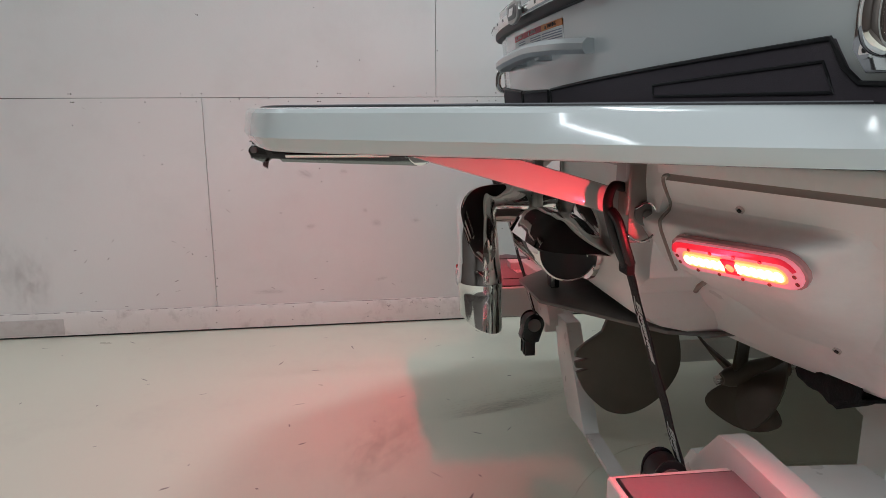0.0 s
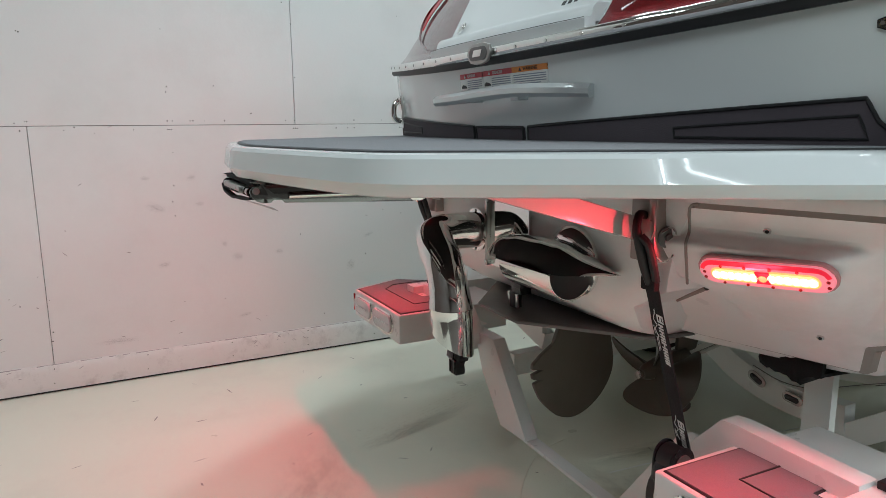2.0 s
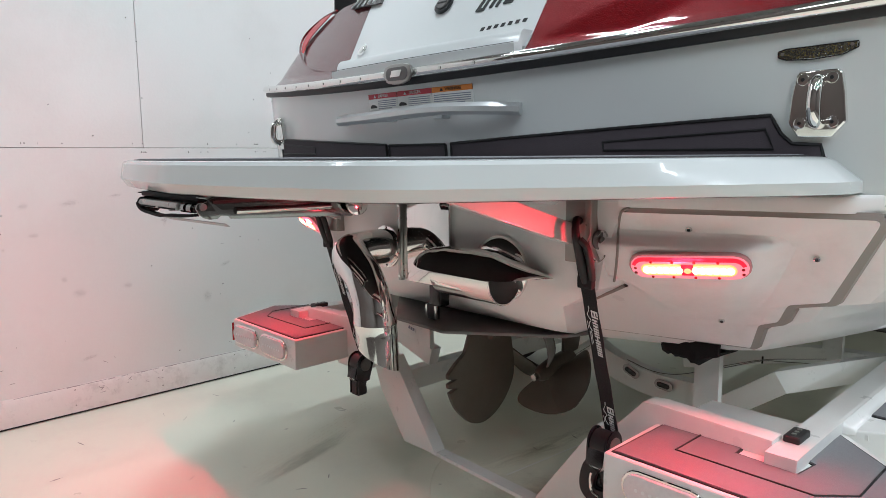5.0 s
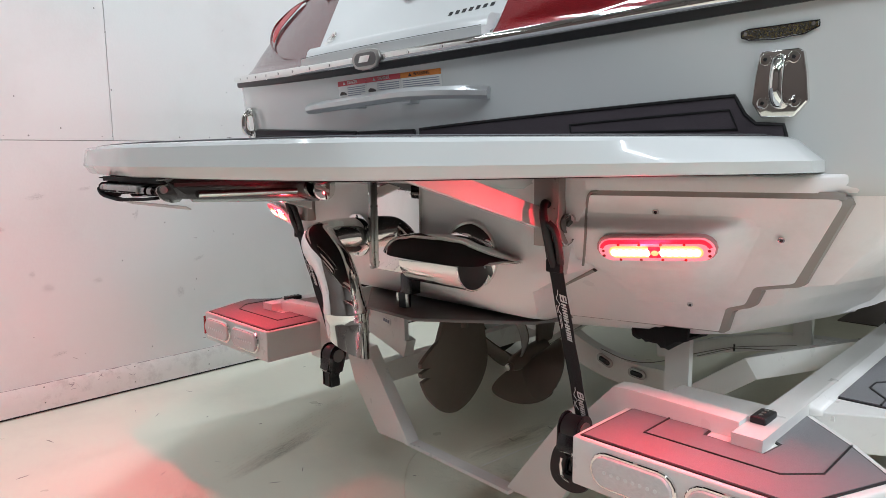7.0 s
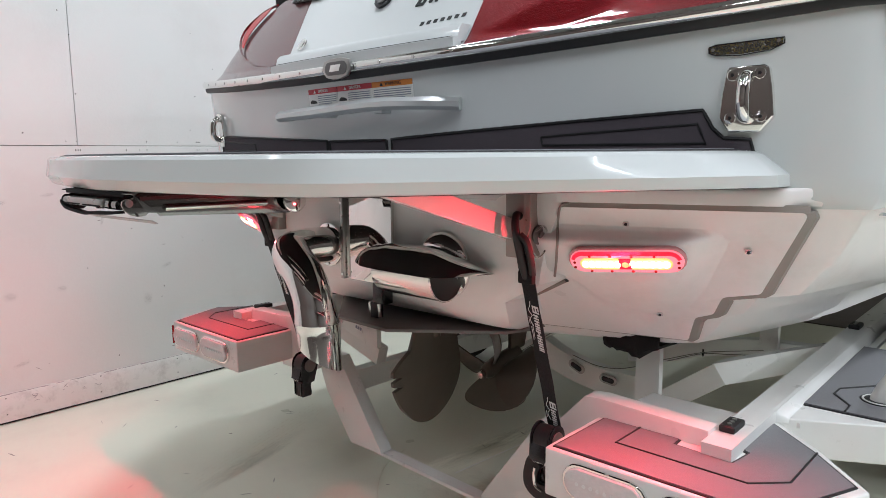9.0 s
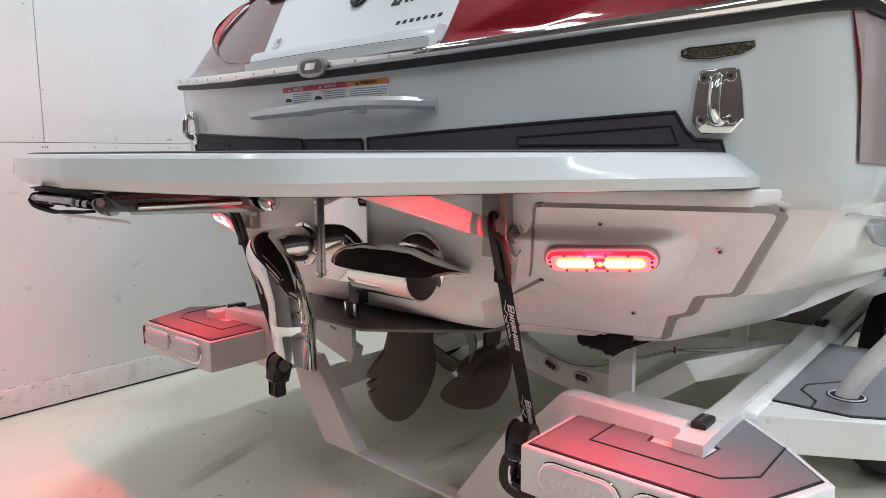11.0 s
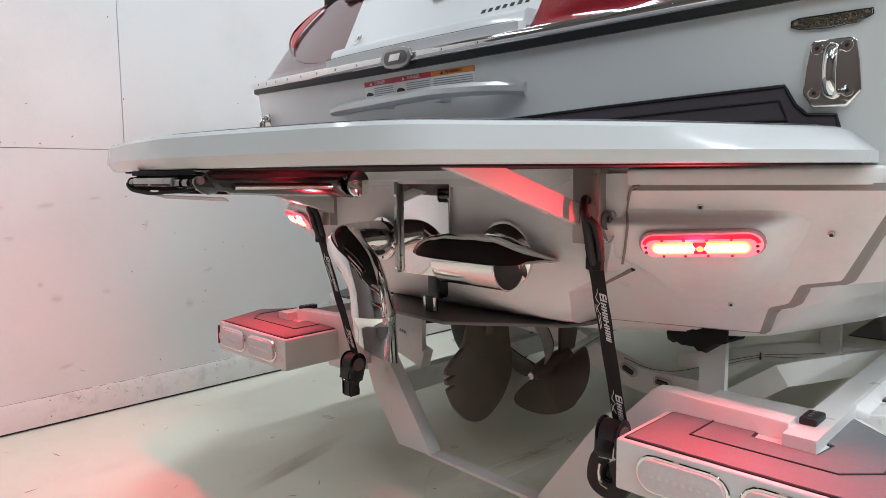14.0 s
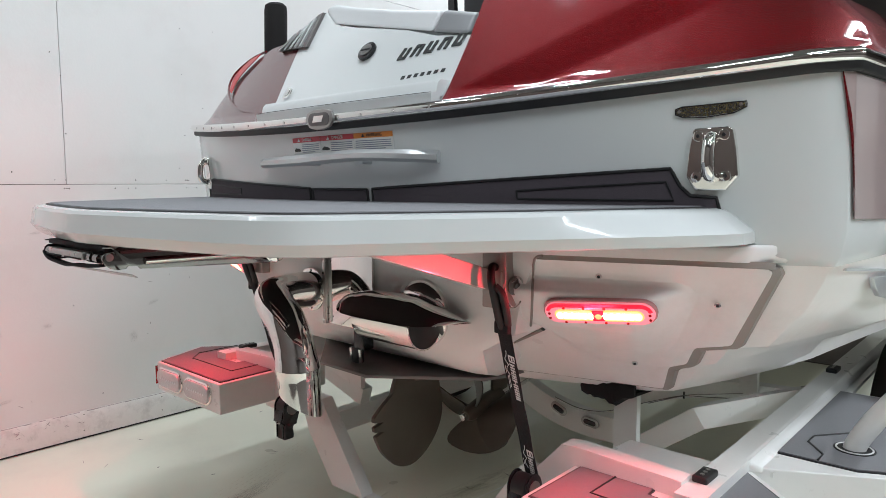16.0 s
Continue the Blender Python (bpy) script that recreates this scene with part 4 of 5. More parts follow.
for x in (-0.12, 0.09):
    part("rail_foot", box((x, y_up(x, 1.28) - 0.012, 1.274), (0.035, 0.034, 0.016), 0.004), ALU, grab)

# stern eyes
for sgn in (1, -1):
    f = (lambda q: q) if sgn > 0 else mirror
    oct_ = [(0.8900, 1.313), (0.8945, 1.3195), (0.9525, 1.3215), (0.9585, 1.316), (0.9635, 1.280), (0.9670, 1.228), (0.9450, 1.2000), (0.8935, 1.2000), (0.8780, 1.228), (0.8830, 1.275)]
    slope = (y_up(0.96, 1.26) - y_up(0.88, 1.26)) / 0.08
    base = [(x, y_up(0.92, 1.26) + slope * (x - 0.92) - 0.1 * (z - 1.26) - 0.012, z) for x, z in oct_]
    eye = part("stern_eye", prism(f(base), (0, 0.02, 0), 0.0095, 3), CHROME, boat, "polished steel stern eye on an eight-sided plate")
    yc = y_up(0.92, 1.26) - 0.012
    ring = catmull([(0.925, yc + 0.01, 1.302), (0.925, yc - 0.012, 1.300), (0.926, yc - 0.024, 1.287), (0.926, yc - 0.028, 1.262), (0.926, yc - 0.025, 1.240), (0.925, yc - 0.014, 1.229), (0.925, yc + 0.01, 1.226)], 6)
    part("ring", tube(f(ring), 0.0118, 18), CHROME, eye)
    for bx, bz in ((0.901, 1.304), (0.945, 1.306), (0.897, 1.226), (0.947, 1.228)):
        c = f([(bx, y_up(0.92, 1.26) + slope * (bx - 0.92) - 0.012 - 0.1 * (bz - 1.26), bz)])[0]
        part("screw_head", disc(c, (0, -1, 0), 0.0105, 0.004, 18, 0.0012), CHROME, eye)
        part("screw_socket", disc(Vector(c) + Vector((0, -0.0038, 0)), (0, -1, 0), 0.0038, 0.001, 6), BLACK, eye)
amb = part("side_marker", strip([0.859, 0.872, 0.91, 0.955, 0.977], [1.357, 1.360, 1.362, 1.365, 1.366], [1.347, 1.343, 1.342, 1.347, 1.357], 0.005, 0.008), AMBER, boat, "amber oval marker light in a steel rim")
part("marker_rim", outline([(0.858, 1.357), (0.87, 1.361), (0.91, 1.363), (0.955, 1.366), (0.979, 1.367), (0.979, 1.357), (0.957, 1.346), (0.91, 1.340), (0.870, 1.342), (0.858, 1.347)], 0.0013, 0.004), GLOSS_BLACK, amb)
for x, z in ((0.865, 1.352), (0.970, 1.3615)):
    part("marker_screw", disc((x, y_up(x, z) - 0.005, z), (0.3, -1, 0), 0.0033, 0.003, 10), STEEL, amb)

# rub rail
def z_rail(x):
    return 1.384 + 0.047 * ((x - CX) / 1.06) ** 2


def rail_line(off, dz):
    out = []
    for y, k in ((4.0, 1.09), (2.6, 1.105), (1.5, 1.09), (0.9, 1.055), (0.62, 1.025)):
        out.append((CX + 1.157 * k + off * 0.8, y, z_rail(CX + 1.157) + 0.012 * y + dz))
    n = len(out)
    for i in range(61):
        x = CX + (1.157 + off * 0.5) * math.cos(math.pi * i / 60)
        out.append((x, y_up(x, 1.40) - off, z_rail(x) + dz))
    return out + [(2 * CX - x, y, z) for x, y, z in out[n - 1 :: -1]]


rail = part("rub_rail", sweep(rail_line(0.006, -0.004), [(0.016, -0.021), (-0.010, -0.021), (-0.014, -0.016), (-0.014, 0.013), (0.016, 0.013)]), BLACK, boat, "black rubber rub rail with a chrome insert", 50)
part("rail_insert", sweep(rail_line(0.019, 0.003), [(0.010, -0.0135)] + [(-0.013 * math.cos(a), 0.0135 * math.sin(a)) for a in [math.pi * (i / 14 - 0.5) for i in range(15)]] + [(0.010, 0.0135)]), CHROME, rail, "chrome insert", 60)
for i in range(-9, 10):
    x = CX + 0.03 + 0.11 * i
    if abs(x - CX) > 0.06:
        part("rail_screw", disc((x, y_up(x, 1.40) - 0.0305, z_rail(x) + 0.003), (0.3 * (x - CX), -1, 0), 0.0042, 0.003, 10), STEEL, rail)
o = Vector((-0.033, y_up(0, 1.39) - 0.034, 1.385))
fr = plane_frame(o, (1, 0, 0), (0, 0, 1))
emblem = part("emblem", on_frame(fr, [(-0.059, 0.0), (-0.050, 0.020), (-0.022, 0.026), (0.022, 0.026), (0.050, 0.020), (0.059, 0.0), (0.042, -0.021), (0.015, -0.027), (-0.015, -0.027), (-0.042, -0.021)], 0, 0.010, 0.004), BRUSHED, boat, "oval steel emblem with a plain raised mark")
part("emblem_inset", on_frame(fr, stadium(0.088, 0.034), 0.0085, 0.003, 0.001), PLATE, emblem)
part("emblem_mark", on_frame(fr, [(-0.024, -0.008), (0.016, -0.008), (0.024, 0.009), (-0.016, 0.009)], 0.011, 0.003, 0.001), CHROME, emblem)


# ---- the deck above the rail ----
def y_deck(x, z):
    return y_up(x, 1.40) + 0.012 + 0.66 * (z - z_rail(x) - 0.015)


def deck_face(xl, xr, levels, n=16):
    """Rows of the sloping after face of the deck; xl, xr are functions of height."""
    rows = []
    for z in levels:
        row = []
        for i in range(n + 1):
            x = xl(z) + (xr(z) - xl(z)) * i / n
            zz = z + (z_rail(x) - 1.384) * max(0, 1 - (z - 1.39) / 0.25)
            row.append((x, y_deck(x, zz), zz))
        rows.append(row)
    return rows


def crease(x, z):
    """Depth of the long fold across the deck quarter."""
    u = -(x - 0.368) * 0.432 + (z - 1.447) * 0.902
    ease = lambda q, w: 0.0 if q < 0 else (q * q / (2 * w) if q < w else q - w / 2)
    return 0.36 * (ease(-u, 0.02) - ease(-u - 0.085, 0.02)) - 0.10 * (ease(-u - 0.085, 0.02) - ease(-u - 0.36, 0.02))


LEV = [1.398 + 0.00625 * k for k in range(39)] + [1.645, 1.66, 1.675, 1.688, 1.70]
for sgn in (1, -1):
    inner = (lambda z: interp(z, [1.4, 1.577, 1.70], [0.335, 0.328, 0.315])) if sgn > 0 else (lambda z: interp(z, [1.4, 1.467, 1.655], [0.345, 0.353, 0.408]))
    outer = lambda z: interp(z, [1.398, 1.43, 1.50, 1.58, 1.635, 1.67, 1.70], [1.135, 1.13, 1.105, 1.05, 0.955, 0.87, 0.73])
    rows = deck_face(inner, outer, LEV, 80)
    if sgn > 0:
        rows = [[(x, y + crease(x, z) * min(1.0, max(0.0, (1.70 - z) / 0.05)) * min(1.0, max(0.0, (z - 1.40) / 0.03)), z) for x, y, z in r] for r in rows]
    rows = [[(x, y - 0.011 * max(0.0, 1 - (z - z_rail(x) - 0.014) / 0.030), z) for x, y, z in r] for r in rows]
    rows = [[(x, y + 0.9 * max(0.0, (i - 60) / 20) ** 2 * 0.05, z) for i, (x, y, z) in enumerate(r)] for r in rows]
    rows = [r + [(r[-1][0] + 0.012, r[-1][1] + 0.025, r[-1][2]), (r[-1][0] + 0.021, r[-1][1] + 0.06, r[-1][2]), (r[-1][0] + 0.045, r[-1][1] + 0.25, r[-1][2]), (r[-1][0] + 0.06, 1.3, r[-1][2] + 0.01), (r[-1][0] + 0.06, 4.0, r[-1][2] + 0.04)] for r in rows]
    last = rows[-1]
    rows.append([(p[0], min(4.0, p[1] + 0.04), p[2] + 0.006) for p in last])
    rows.append([(p[0] if i < 81 else p[0] - 0.25, min(4.0, p[1] + 2.5) if i < 81 else p[1], p[2] + 0.01) for i, p in enumerate(last)])
    rows = [[Vector(p) for p in (r if sgn > 0 else mirror(r))] for r in rows]
    pod = part("deck_quarter", grid(rows), RED, boat, "glossy red metal-flake deck quarter", 35)


def on_pod(x, z, lift):
    return (2 * CX - x, y_deck(x, z) - lift, z)


LIP = ((0.715, 1.700, 0.0), (0.822, 1.690, 0.006), (0.915, 1.652, 0.014), (0.918, 1.612, 0.016), (0.865, 1.565, 0.014), (0.77, 1.515, 0.008), (0.68, 1.485, 0.003), (0.59, 1.462, 0.0), (0.50, 1.447, -0.004))
part("scoop_lip", tube(catmull([on_pod(*q) for q in LIP], 6), 0.0042, 10), RED, pod)
# the lit inside of the scoop, painted as a brighter red shape
hollow = [on_pod(x, z, 0.008) for x, z in ((0.735, 1.692), (0.822, 1.684), (0.880, 1.665), (0.908, 1.648), (0.914, 1.630), (0.910, 1.612), (0.888, 1.588), (0.858, 1.566), (0.822, 1.553), (0.838, 1.580), (0.842, 1.600), (0.828, 1.622), (0.795, 1.648), (0.752, 1.672))]
part("scoop_hollow", prism(hollow, (0, -0.004, 0)), RED_LIT, pod, "scoop opening, coloured bright red as its lit inside")

# white middle of the deck with its step
W_LEFT = lambda z: interp(z, [1.4, 1.467, 1.655, 1.70, 1.774], [-0.395, -0.403, -0.458, -0.44, -0.415])
W_RIGHT = lambda z: interp(z, [1.577, 1.593, 1.629, 1.696, 1.774], [0.332, 0.214, 0.088, -0.244, -0.385])
rows = deck_face(W_LEFT, W_RIGHT, [1.395, 1.45, 1.52, 1.577, 1.593, 1.61, 1.629, 1.66, 1.696, 1.735, 1.774])
middle = part("deck_middle", grid(rows), GEL, boat, "white middle face of the deck")
step_rows = lambda z, y: [(x, y_up(x, 1.40) + y, z + (z_rail(x) - 1.384) * 0.5) for x in [-0.40 + 0.728 * i / 12 for i in range(13)]]
part("deck_step", bevelled(slab([step_rows(1.396, -0.016), step_rows(1.423, -0.018), step_rows(1.427, 0.0), step_rows(1.447, 0.006), step_rows(1.457, 0.016), step_rows(1.459, 0.10)], (0, 0.03, -0.006)), 0.002), GEL, boat, "white moulded step above the rail", 30)
# the shade in the step's fold, drawn as a thin dark strip
part("step_shadow_line", grid([step_rows(1.424, -0.0195), step_rows(1.4255, -0.0195)]), GAP, boat)


def deck_frame(x, z):
    return plane_frame((x, y_deck(x, z), z), (1, (y_deck(x + 0.05, z) - y_deck(x - 0.05, z)) / 0.1, 0), (0, 0.66, 1))


fr = deck_frame(-0.030, 1.580)
spk = part("deck_socket", on_frame(fr, circle(0.031, 24), 0, 0.010, 0.003), GLOSS_BLACK, boat, "round black socket on the deck")
part("socket_face", on_frame(fr, circle(0.020, 20), 0.009, 0.004, 0.001), PLATE, spk)
part("socket_slot", on_frame(fr, [(-0.018, -0.002), (0.018, -0.002), (0.018, 0.002), (-0.018, 0.002)], 0.012, 0.003), BLACK, spk)
fr = deck_frame(-0.345, 1.490)
fit_ = part("deck_filler", on_frame(fr, circle(0.020, 20), 0, 0.007, 0.002), CHROME, boat, "small round chrome deck fitting")
part("filler_cap", on_frame(fr, circle(0.012, 16), 0.006, 0.003, 0.001), STEEL, fit_)
# raised badge and a line of small lettering, as plain slanted shapes
for k in range(5):
    x = 0.125 + 0.043 * k
    fr = deck_frame(x, 1.553 + 0.004 * k)
    bm = on_frame(fr, [(-0.015, -0.019), (-0.006, -0.019), (0.004, 0.019), (-0.005, 0.019)], 0, 0.003)
    part("badge_shape", bm, LETTER, boat, "grey slanted badge shape")
    part("badge_shape", on_frame(fr, [(0.005, -0.019), (0.013, -0.019), (0.022, 0.019), (0.014, 0.019)], 0, 0.003), LETTER, boat, "grey slanted badge shape")
    part("badge_shape", on_frame(fr, [(-0.004, 0.010), (0.010, 0.010), (0.014, 0.019), (-0.002, 0.019)] if k % 2 else [(-0.006, -0.019), (0.006, -0.019), (0.009, -0.011), (-0.004, -0.011)], 0.0005, 0.003), LETTER, boat, "grey slanted badge shape")
for k in range(7):
    fr = deck_frame(0.165 + 0.021 * k, 1.484 + 0.001 * k)
    part("letter_bar", on_frame(fr, [(-0.006, -0.0055), (0.005, -0.0055), (0.007, 0.0055), (-0.004, 0.0055)], 0, 0.0012), LETTER, boat, "small grey lettering bar")
# plain cockpit floor and foredeck that close the boat
cock = [[(CX + k * w, y, 0.92) for k in (-1, -0.5, 0, 0.5, 1)] for y, w in ((0.45, 0.95), (1.5, 1.08), (2.6, 1.10), (4.2, 1.02), (5.2, 0.80))]
part("cockpit_floor", grid(cock), GEL, boat, "plain pale cockpit floor")
fore = []
for y, w, z in ((3.7, 1.25, 1.50), (4.0, 1.245, 1.51), (4.6, 1.16, 1.55), (5.4, 0.99, 1.62), (6.0, 0.72, 1.68), (6.3, 0.51, 1.715), (6.9, 0.034, 1.79)):
    fore.append([(CX + w * math.sin(math.pi / 2 * k / 8), y, z + 0.10 * math.cos(math.pi / 2 * k / 8) * min(1, w)) for k in range(-8, 9)])
part("foredeck", grid(fore), GEL, boat, "plain white foredeck", 60)
# vent slats, cushions and the black post
VENT = [(-0.585, 1.668), (-0.385, 1.652), (-0.402, 1.776), (-0.425, 1.772)]
vent = part("deck_vent", prism([(x, y_deck(x, z) - 0.012, z) for x, z in VENT], (0, 0.03, 0)), PLATE, boat, "dark deck vent with pale slats")
for k in range(5):
    a = 0.06 + 0.2 * k
    xa, za = -0.585 + 0.19 * a, 1.668 - 0.012 * a
    xb, zb = -0.52 + 0.105 * a + 0.005, 1.715 + 0.05 * a
    part("vent_slat", bar([(xa, y_deck(xa, za) - 0.016, za), (xb, y_deck(xb, zb) - 0.016, zb)], 0.009, 0.006), ALU, vent)
CUSH = [(-0.405, 1.792), (-0.385, 1.770), (-0.29, 1.712), (0.195, 1.606), (0.195, 1.668), (0.0, 1.705), (-0.25, 1.765), (-0.36, 1.797)]
part("sun_pad", prism([(x, y_deck(x, z) - 0.006, z) for x, z in CUSH], (0, 0.35, 0.02), 0.014, 4), CUSHION, boat, "pale grey vinyl sun pad")
BOLS = [(0.198, 1.604), (0.325, 1.580), (0.325, 1.640), (0.198, 1.668)]
part("sun_pad_bolster", prism([(x, y_deck(x, z) - 0.008, z) for x, z in BOLS], (0, 0.35, 0.02), 0.014, 4), CUSHION_DARK, boat, "dark grey vinyl bolster")
part("padded_post", tube([(-0.905, 0.42, 1.60), (-0.903, 0.42, 1.70), (-0.895, 0.42, 1.89), (-0.894, 0.42, 1.910), (-0.894, 0.42, 1.918)], 0.044, 22, scales=[1, 1, 1, 0.93, 0.7]), CARPET, boat, "black padded post on the deck")
frame_ = part("seat_frame", box((-0.19, 0.85, 1.885), (0.15, 0.10, 0.26), 0.03, segs=3), GLOSS_BLACK, boat, "black seat back and frame")
part("frame_arm", bar([(-0.30, 0.80, 1.76), (-0.315, 0.80, 2.05)], 0.02, 0.03), GLOSS_BLACK, frame_)


# ---- the trailer ----
trailer = empty("boat_trailer", "white painted boat trailer with step pads and light boxes", "trailer")
BOX = [(0.598, -0.015), (1.055, -0.015), (1.158, 0.214), (1.045, 0.345), (0.932, 0.452), (0.62, 0.452), (0.598, 0.20)]
MAT = [(0.611, -0.004), (1.045, -0.004), (1.138, 0.214), (1.040, 0.326), (0.921, 0.437), (0.914, 0.240), (0.934, 0.230), (0.925, 0.167), (0.805, 0.176), (0.803, 0.210), (0.615, 0.216)]


def light_box(sgn):
    f = (lambda q: q) if sgn > 0 else mirror
    P = lambda poly, z: f([(x, y, z) for x, y in poly])
    ob = part("light_box", prism(P(BOX, 0.433), (0, 0, 0.108), 0.006, 3), TRAILER, trailer, "white rear light box with a stepped pad on top")
    part("pad_edge", prism(P(MAT, 0.5385), (0, 0, 0.005)), BLACK, ob)
    cx, cy = sum(p[0] for p in MAT) / len(MAT), sum(p[1] for p in MAT) / len(MAT)
    small = []
    n = len(MAT)
    area = sum(MAT[i][0] * MAT[(i + 1) % n][1] - MAT[(i + 1) % n][0] * MAT[i][1] for i in range(n))
    for i in range(n):
        a, b, c = Vector(MAT[i - 1]), Vector(MAT[i]), Vector(MAT[(i + 1) % n])
        d1, d2 = (b - a).normalized(), (c - b).normalized()
        n1, n2 = Vector((-d1.y, d1.x)), Vector((-d2.y, d2.x))
        m = (n1 + n2) / max(0.4, 1 + n1.dot(n2))
        small.append(tuple(b + m * 0.005 * (1 if area > 0 else -1)))
    part("step_pad", prism(P(small, 0.5405), (0, 0, 0.0045)), FOAM_LIGHT, ob, "grey foam step pad")
    line = P([(0.708, 0.213), (0.706, 0.095), (0.85, 0.094), (0.982, 0.093), (1.040, 0.149), (1.042, 0.322)], 0.5452)
    part("pad_line", tube(line, 0.0025, 6), BLACK, ob)
    for cx in (0.742, 0.947):
        c = f([(cx, -0.015, 0.490)])[0]
        fr = plane_frame(c, (1, 0, 0), (0, 0, 1))
        rim = part("tail_light", on_frame(fr, stadium(0.192, 0.080), -0.004, 0.012, 0.005, 3), CHROME, ob, "oval tail light with a chrome rim")
        part("lens", on_frame(fr, stadium(0.176, 0.066), 0.004, 0.010, 0.006, 3), CLEAR, rim, "clear ribbed lens")
        for k in range(8):
            part("diode", on_frame(fr, [(-0.056 + 0.016 * k + a, b) for a, b in circle(0.004, 8)], 0.0135, 0.0015), ALU, rim)
    part("side_reflector", prism(f([(1.054, -0.019, 0.455), (1.054, -0.019, 0.525), (1.072, 0.020, 0.525), (1.072, 0.020, 0.455)]), (0.004 * sgn, -0.002, 0)), RED_LENS, ob, "red side reflector")
    # cross tube behind the box
    part("cross_tube", prism(f([(0.452, 0.205, 0.465), (0.562, 0.205, 0.585), (0.60, 0.205, 0.589), (0.862, 0.205, 0.580), (0.862, 0.205, 0.44), (0.452, 0.205, 0.44)]), (0, 0.055, 0), 0.006), TRAILER, trailer, "white cross tube")
    # side rail
    part("side_rail", bar(f([(0.893, 0.165, 0.520), (0.893, 4.6, 0.520)]), 0.062, 0.10, up=(0, 0, 1)), TRAILER, trailer, "white side rail")
    part("rail_flange", bar(f([(0.945, 0.47, 0.538), (0.945, 4.6, 0.538)]), 0.05, 0.012), TRAILER, trailer)
    fillet_rows = [[(0.915, y, 0.5705), (0.922, y, 0.5700), (0.927, y, 0.5670), (0.934, y, 0.5590), (0.948, y, 0.5535)] for y in (0.46, 1.4, 4.6)]
    fillet_rows.insert(0, [(0.915, 0.445, 0.5705), (0.918, 0.445, 0.5690), (0.921, 0.445, 0.5650), (0.9225, 0.445, 0.5590), (0.9235, 0.445, 0.5535)])
    part("rail_fillet", slab([f(r) for r in fillet_rows], (0, 0, -0.012)), TRAILER, trailer, "white rounded edge between rail and step", 80)
    for y in (0.275, 1.42):
        c = f([(0.885, y, 0.571)])[0]
        ml = part("marker_light", box((c[0], c[1], 0.577), (0.034, 0.066, 0.016), 0.005, segs=3), BLACK, trailer, "small black marker light")
        for k in (-0.016, 0, 0.016):
            part("marker_diode", disc((c[0], c[1] + k, 0.584), (0, 0, 1), 0.005, 0.003, 10), BRUSHED, ml)
    # fender step
    STEP = [(0.926, 0.450), (1.124, 0.558), (1.205, 0.605), (1.26, 0.72), (1.27, 1.26), (0.926, 1.26)]
    fender = part("fender_step", prism(P(STEP, 0.46), (0, 0, 0.092), 0.006, 3), TRAILER, trailer, "white fender step with a grey pad")
    SP = [(0.940, 0.576), (1.03, 0.577), (1.118, 0.580), (1.19, 0.618), (1.24, 0.72), (1.25, 1.24), (0.940, 1.24)]
    part("pad_edge", prism(P(SP, 0.550), (0, 0, 0.004)), BLACK, fender)
    sp2 = [(1.1 + (x - 1.1) * 0.955, 0.93 + (y - 0.93) * 0.98) for x, y in SP]
    part("step_pad", prism(P(sp2, 0.552), (0, 0, 0.0045)), FOAM_LIGHT, fender, "grey foam step pad")
    part("pad_line", tube(P([(1.035, 0.584), (1.035, 0.631), (0.986, 0.698), (0.987, 0.749), (1.044, 0.822), (1.060, 0.845), (1.078, 1.0)], 0.5575), 0.0025, 6), BLACK, fender)
    # tyre
    hub = Vector(f([(1.09, 1.70, 0.33)])[0])
    wheel = part("tyre", tube([hub + Vector((k, 0, 0)) for k in (-0.105, -0.095, -0.06, 0.06, 0.095, 0.105)], 0.33, 40, scales=[0.80, 0.94, 1, 1, 0.94, 0.80]), TYRE, trailer, "black trailer tyre")
    part("rim", tube([hub + Vector((k, 0, 0)) for k in (-0.11, 0.11)], 0.20, 32), ALU, wheel)
    arch = [(f([(1.10, 1.70 + 0.43 * math.cos(a), 0.33 + 0.42 * math.sin(a))])[0]) for a in [math.pi * i / 20 for i in range(21)]]
    part("mudguard", bar(arch, 0.012, 0.30, up=(0, 0, 1)), GLOSS_BLACK, trailer, "black inner mudguard")
    # guide post
    gp = f([(1.085, 0.72, 0.50), (1.085, 0.72, 0.56), (1.125, 0.72, 0.64), (1.21, 0.72, 0.78), (1.28, 0.74, 1.0), (1.30, 0.75, 1.7)])
    pole = part("guide_post", tube(catmull(gp, 5), 0.025, 18), TRAILER, trailer, "white plastic guide post")
    # black disc painted as the dark hole round the post
    part("post_hole", disc(f([(1.085, 0.72, 0.5555)])[0], (0, 0, 1), 0.046, 0.003, 28), BLACK, pole)
    rim_c = f([(1.085, 0.72, 0.560)])[0]
    part("post_collar", tube([(rim_c[0] + 0.040 * math.cos(a), rim_c[1] + 0.040 * math.sin(a), rim_c[2] - 0.002) for a in [2 * math.pi * i / 28 for i in range(29)]], 0.0026, 8), TRAILER, pole, "white ring round the post")
    # bunk
    y_post, low = (0.52, 0.10) if sgn > 0 else (0.585, 0.40)
    x_post = 0.575 if sgn > 0 else 0.585
    part("bunk_post", bar(f([(x_post, y_post, low), (x_post, y_post, 0.662)]), 0.068, 0.022, up=(0, 1, 0)), TRAILER, trailer, "white upright bunk post")
    if sgn > 0:
        part("bunk_post", bar(f([(0.655, 1.28, 0.455), (0.655, 1.28, 0.690)]), 0.060, 0.024, up=(0, 1, 0)), TRAILER, trailer, "white upright bunk post")
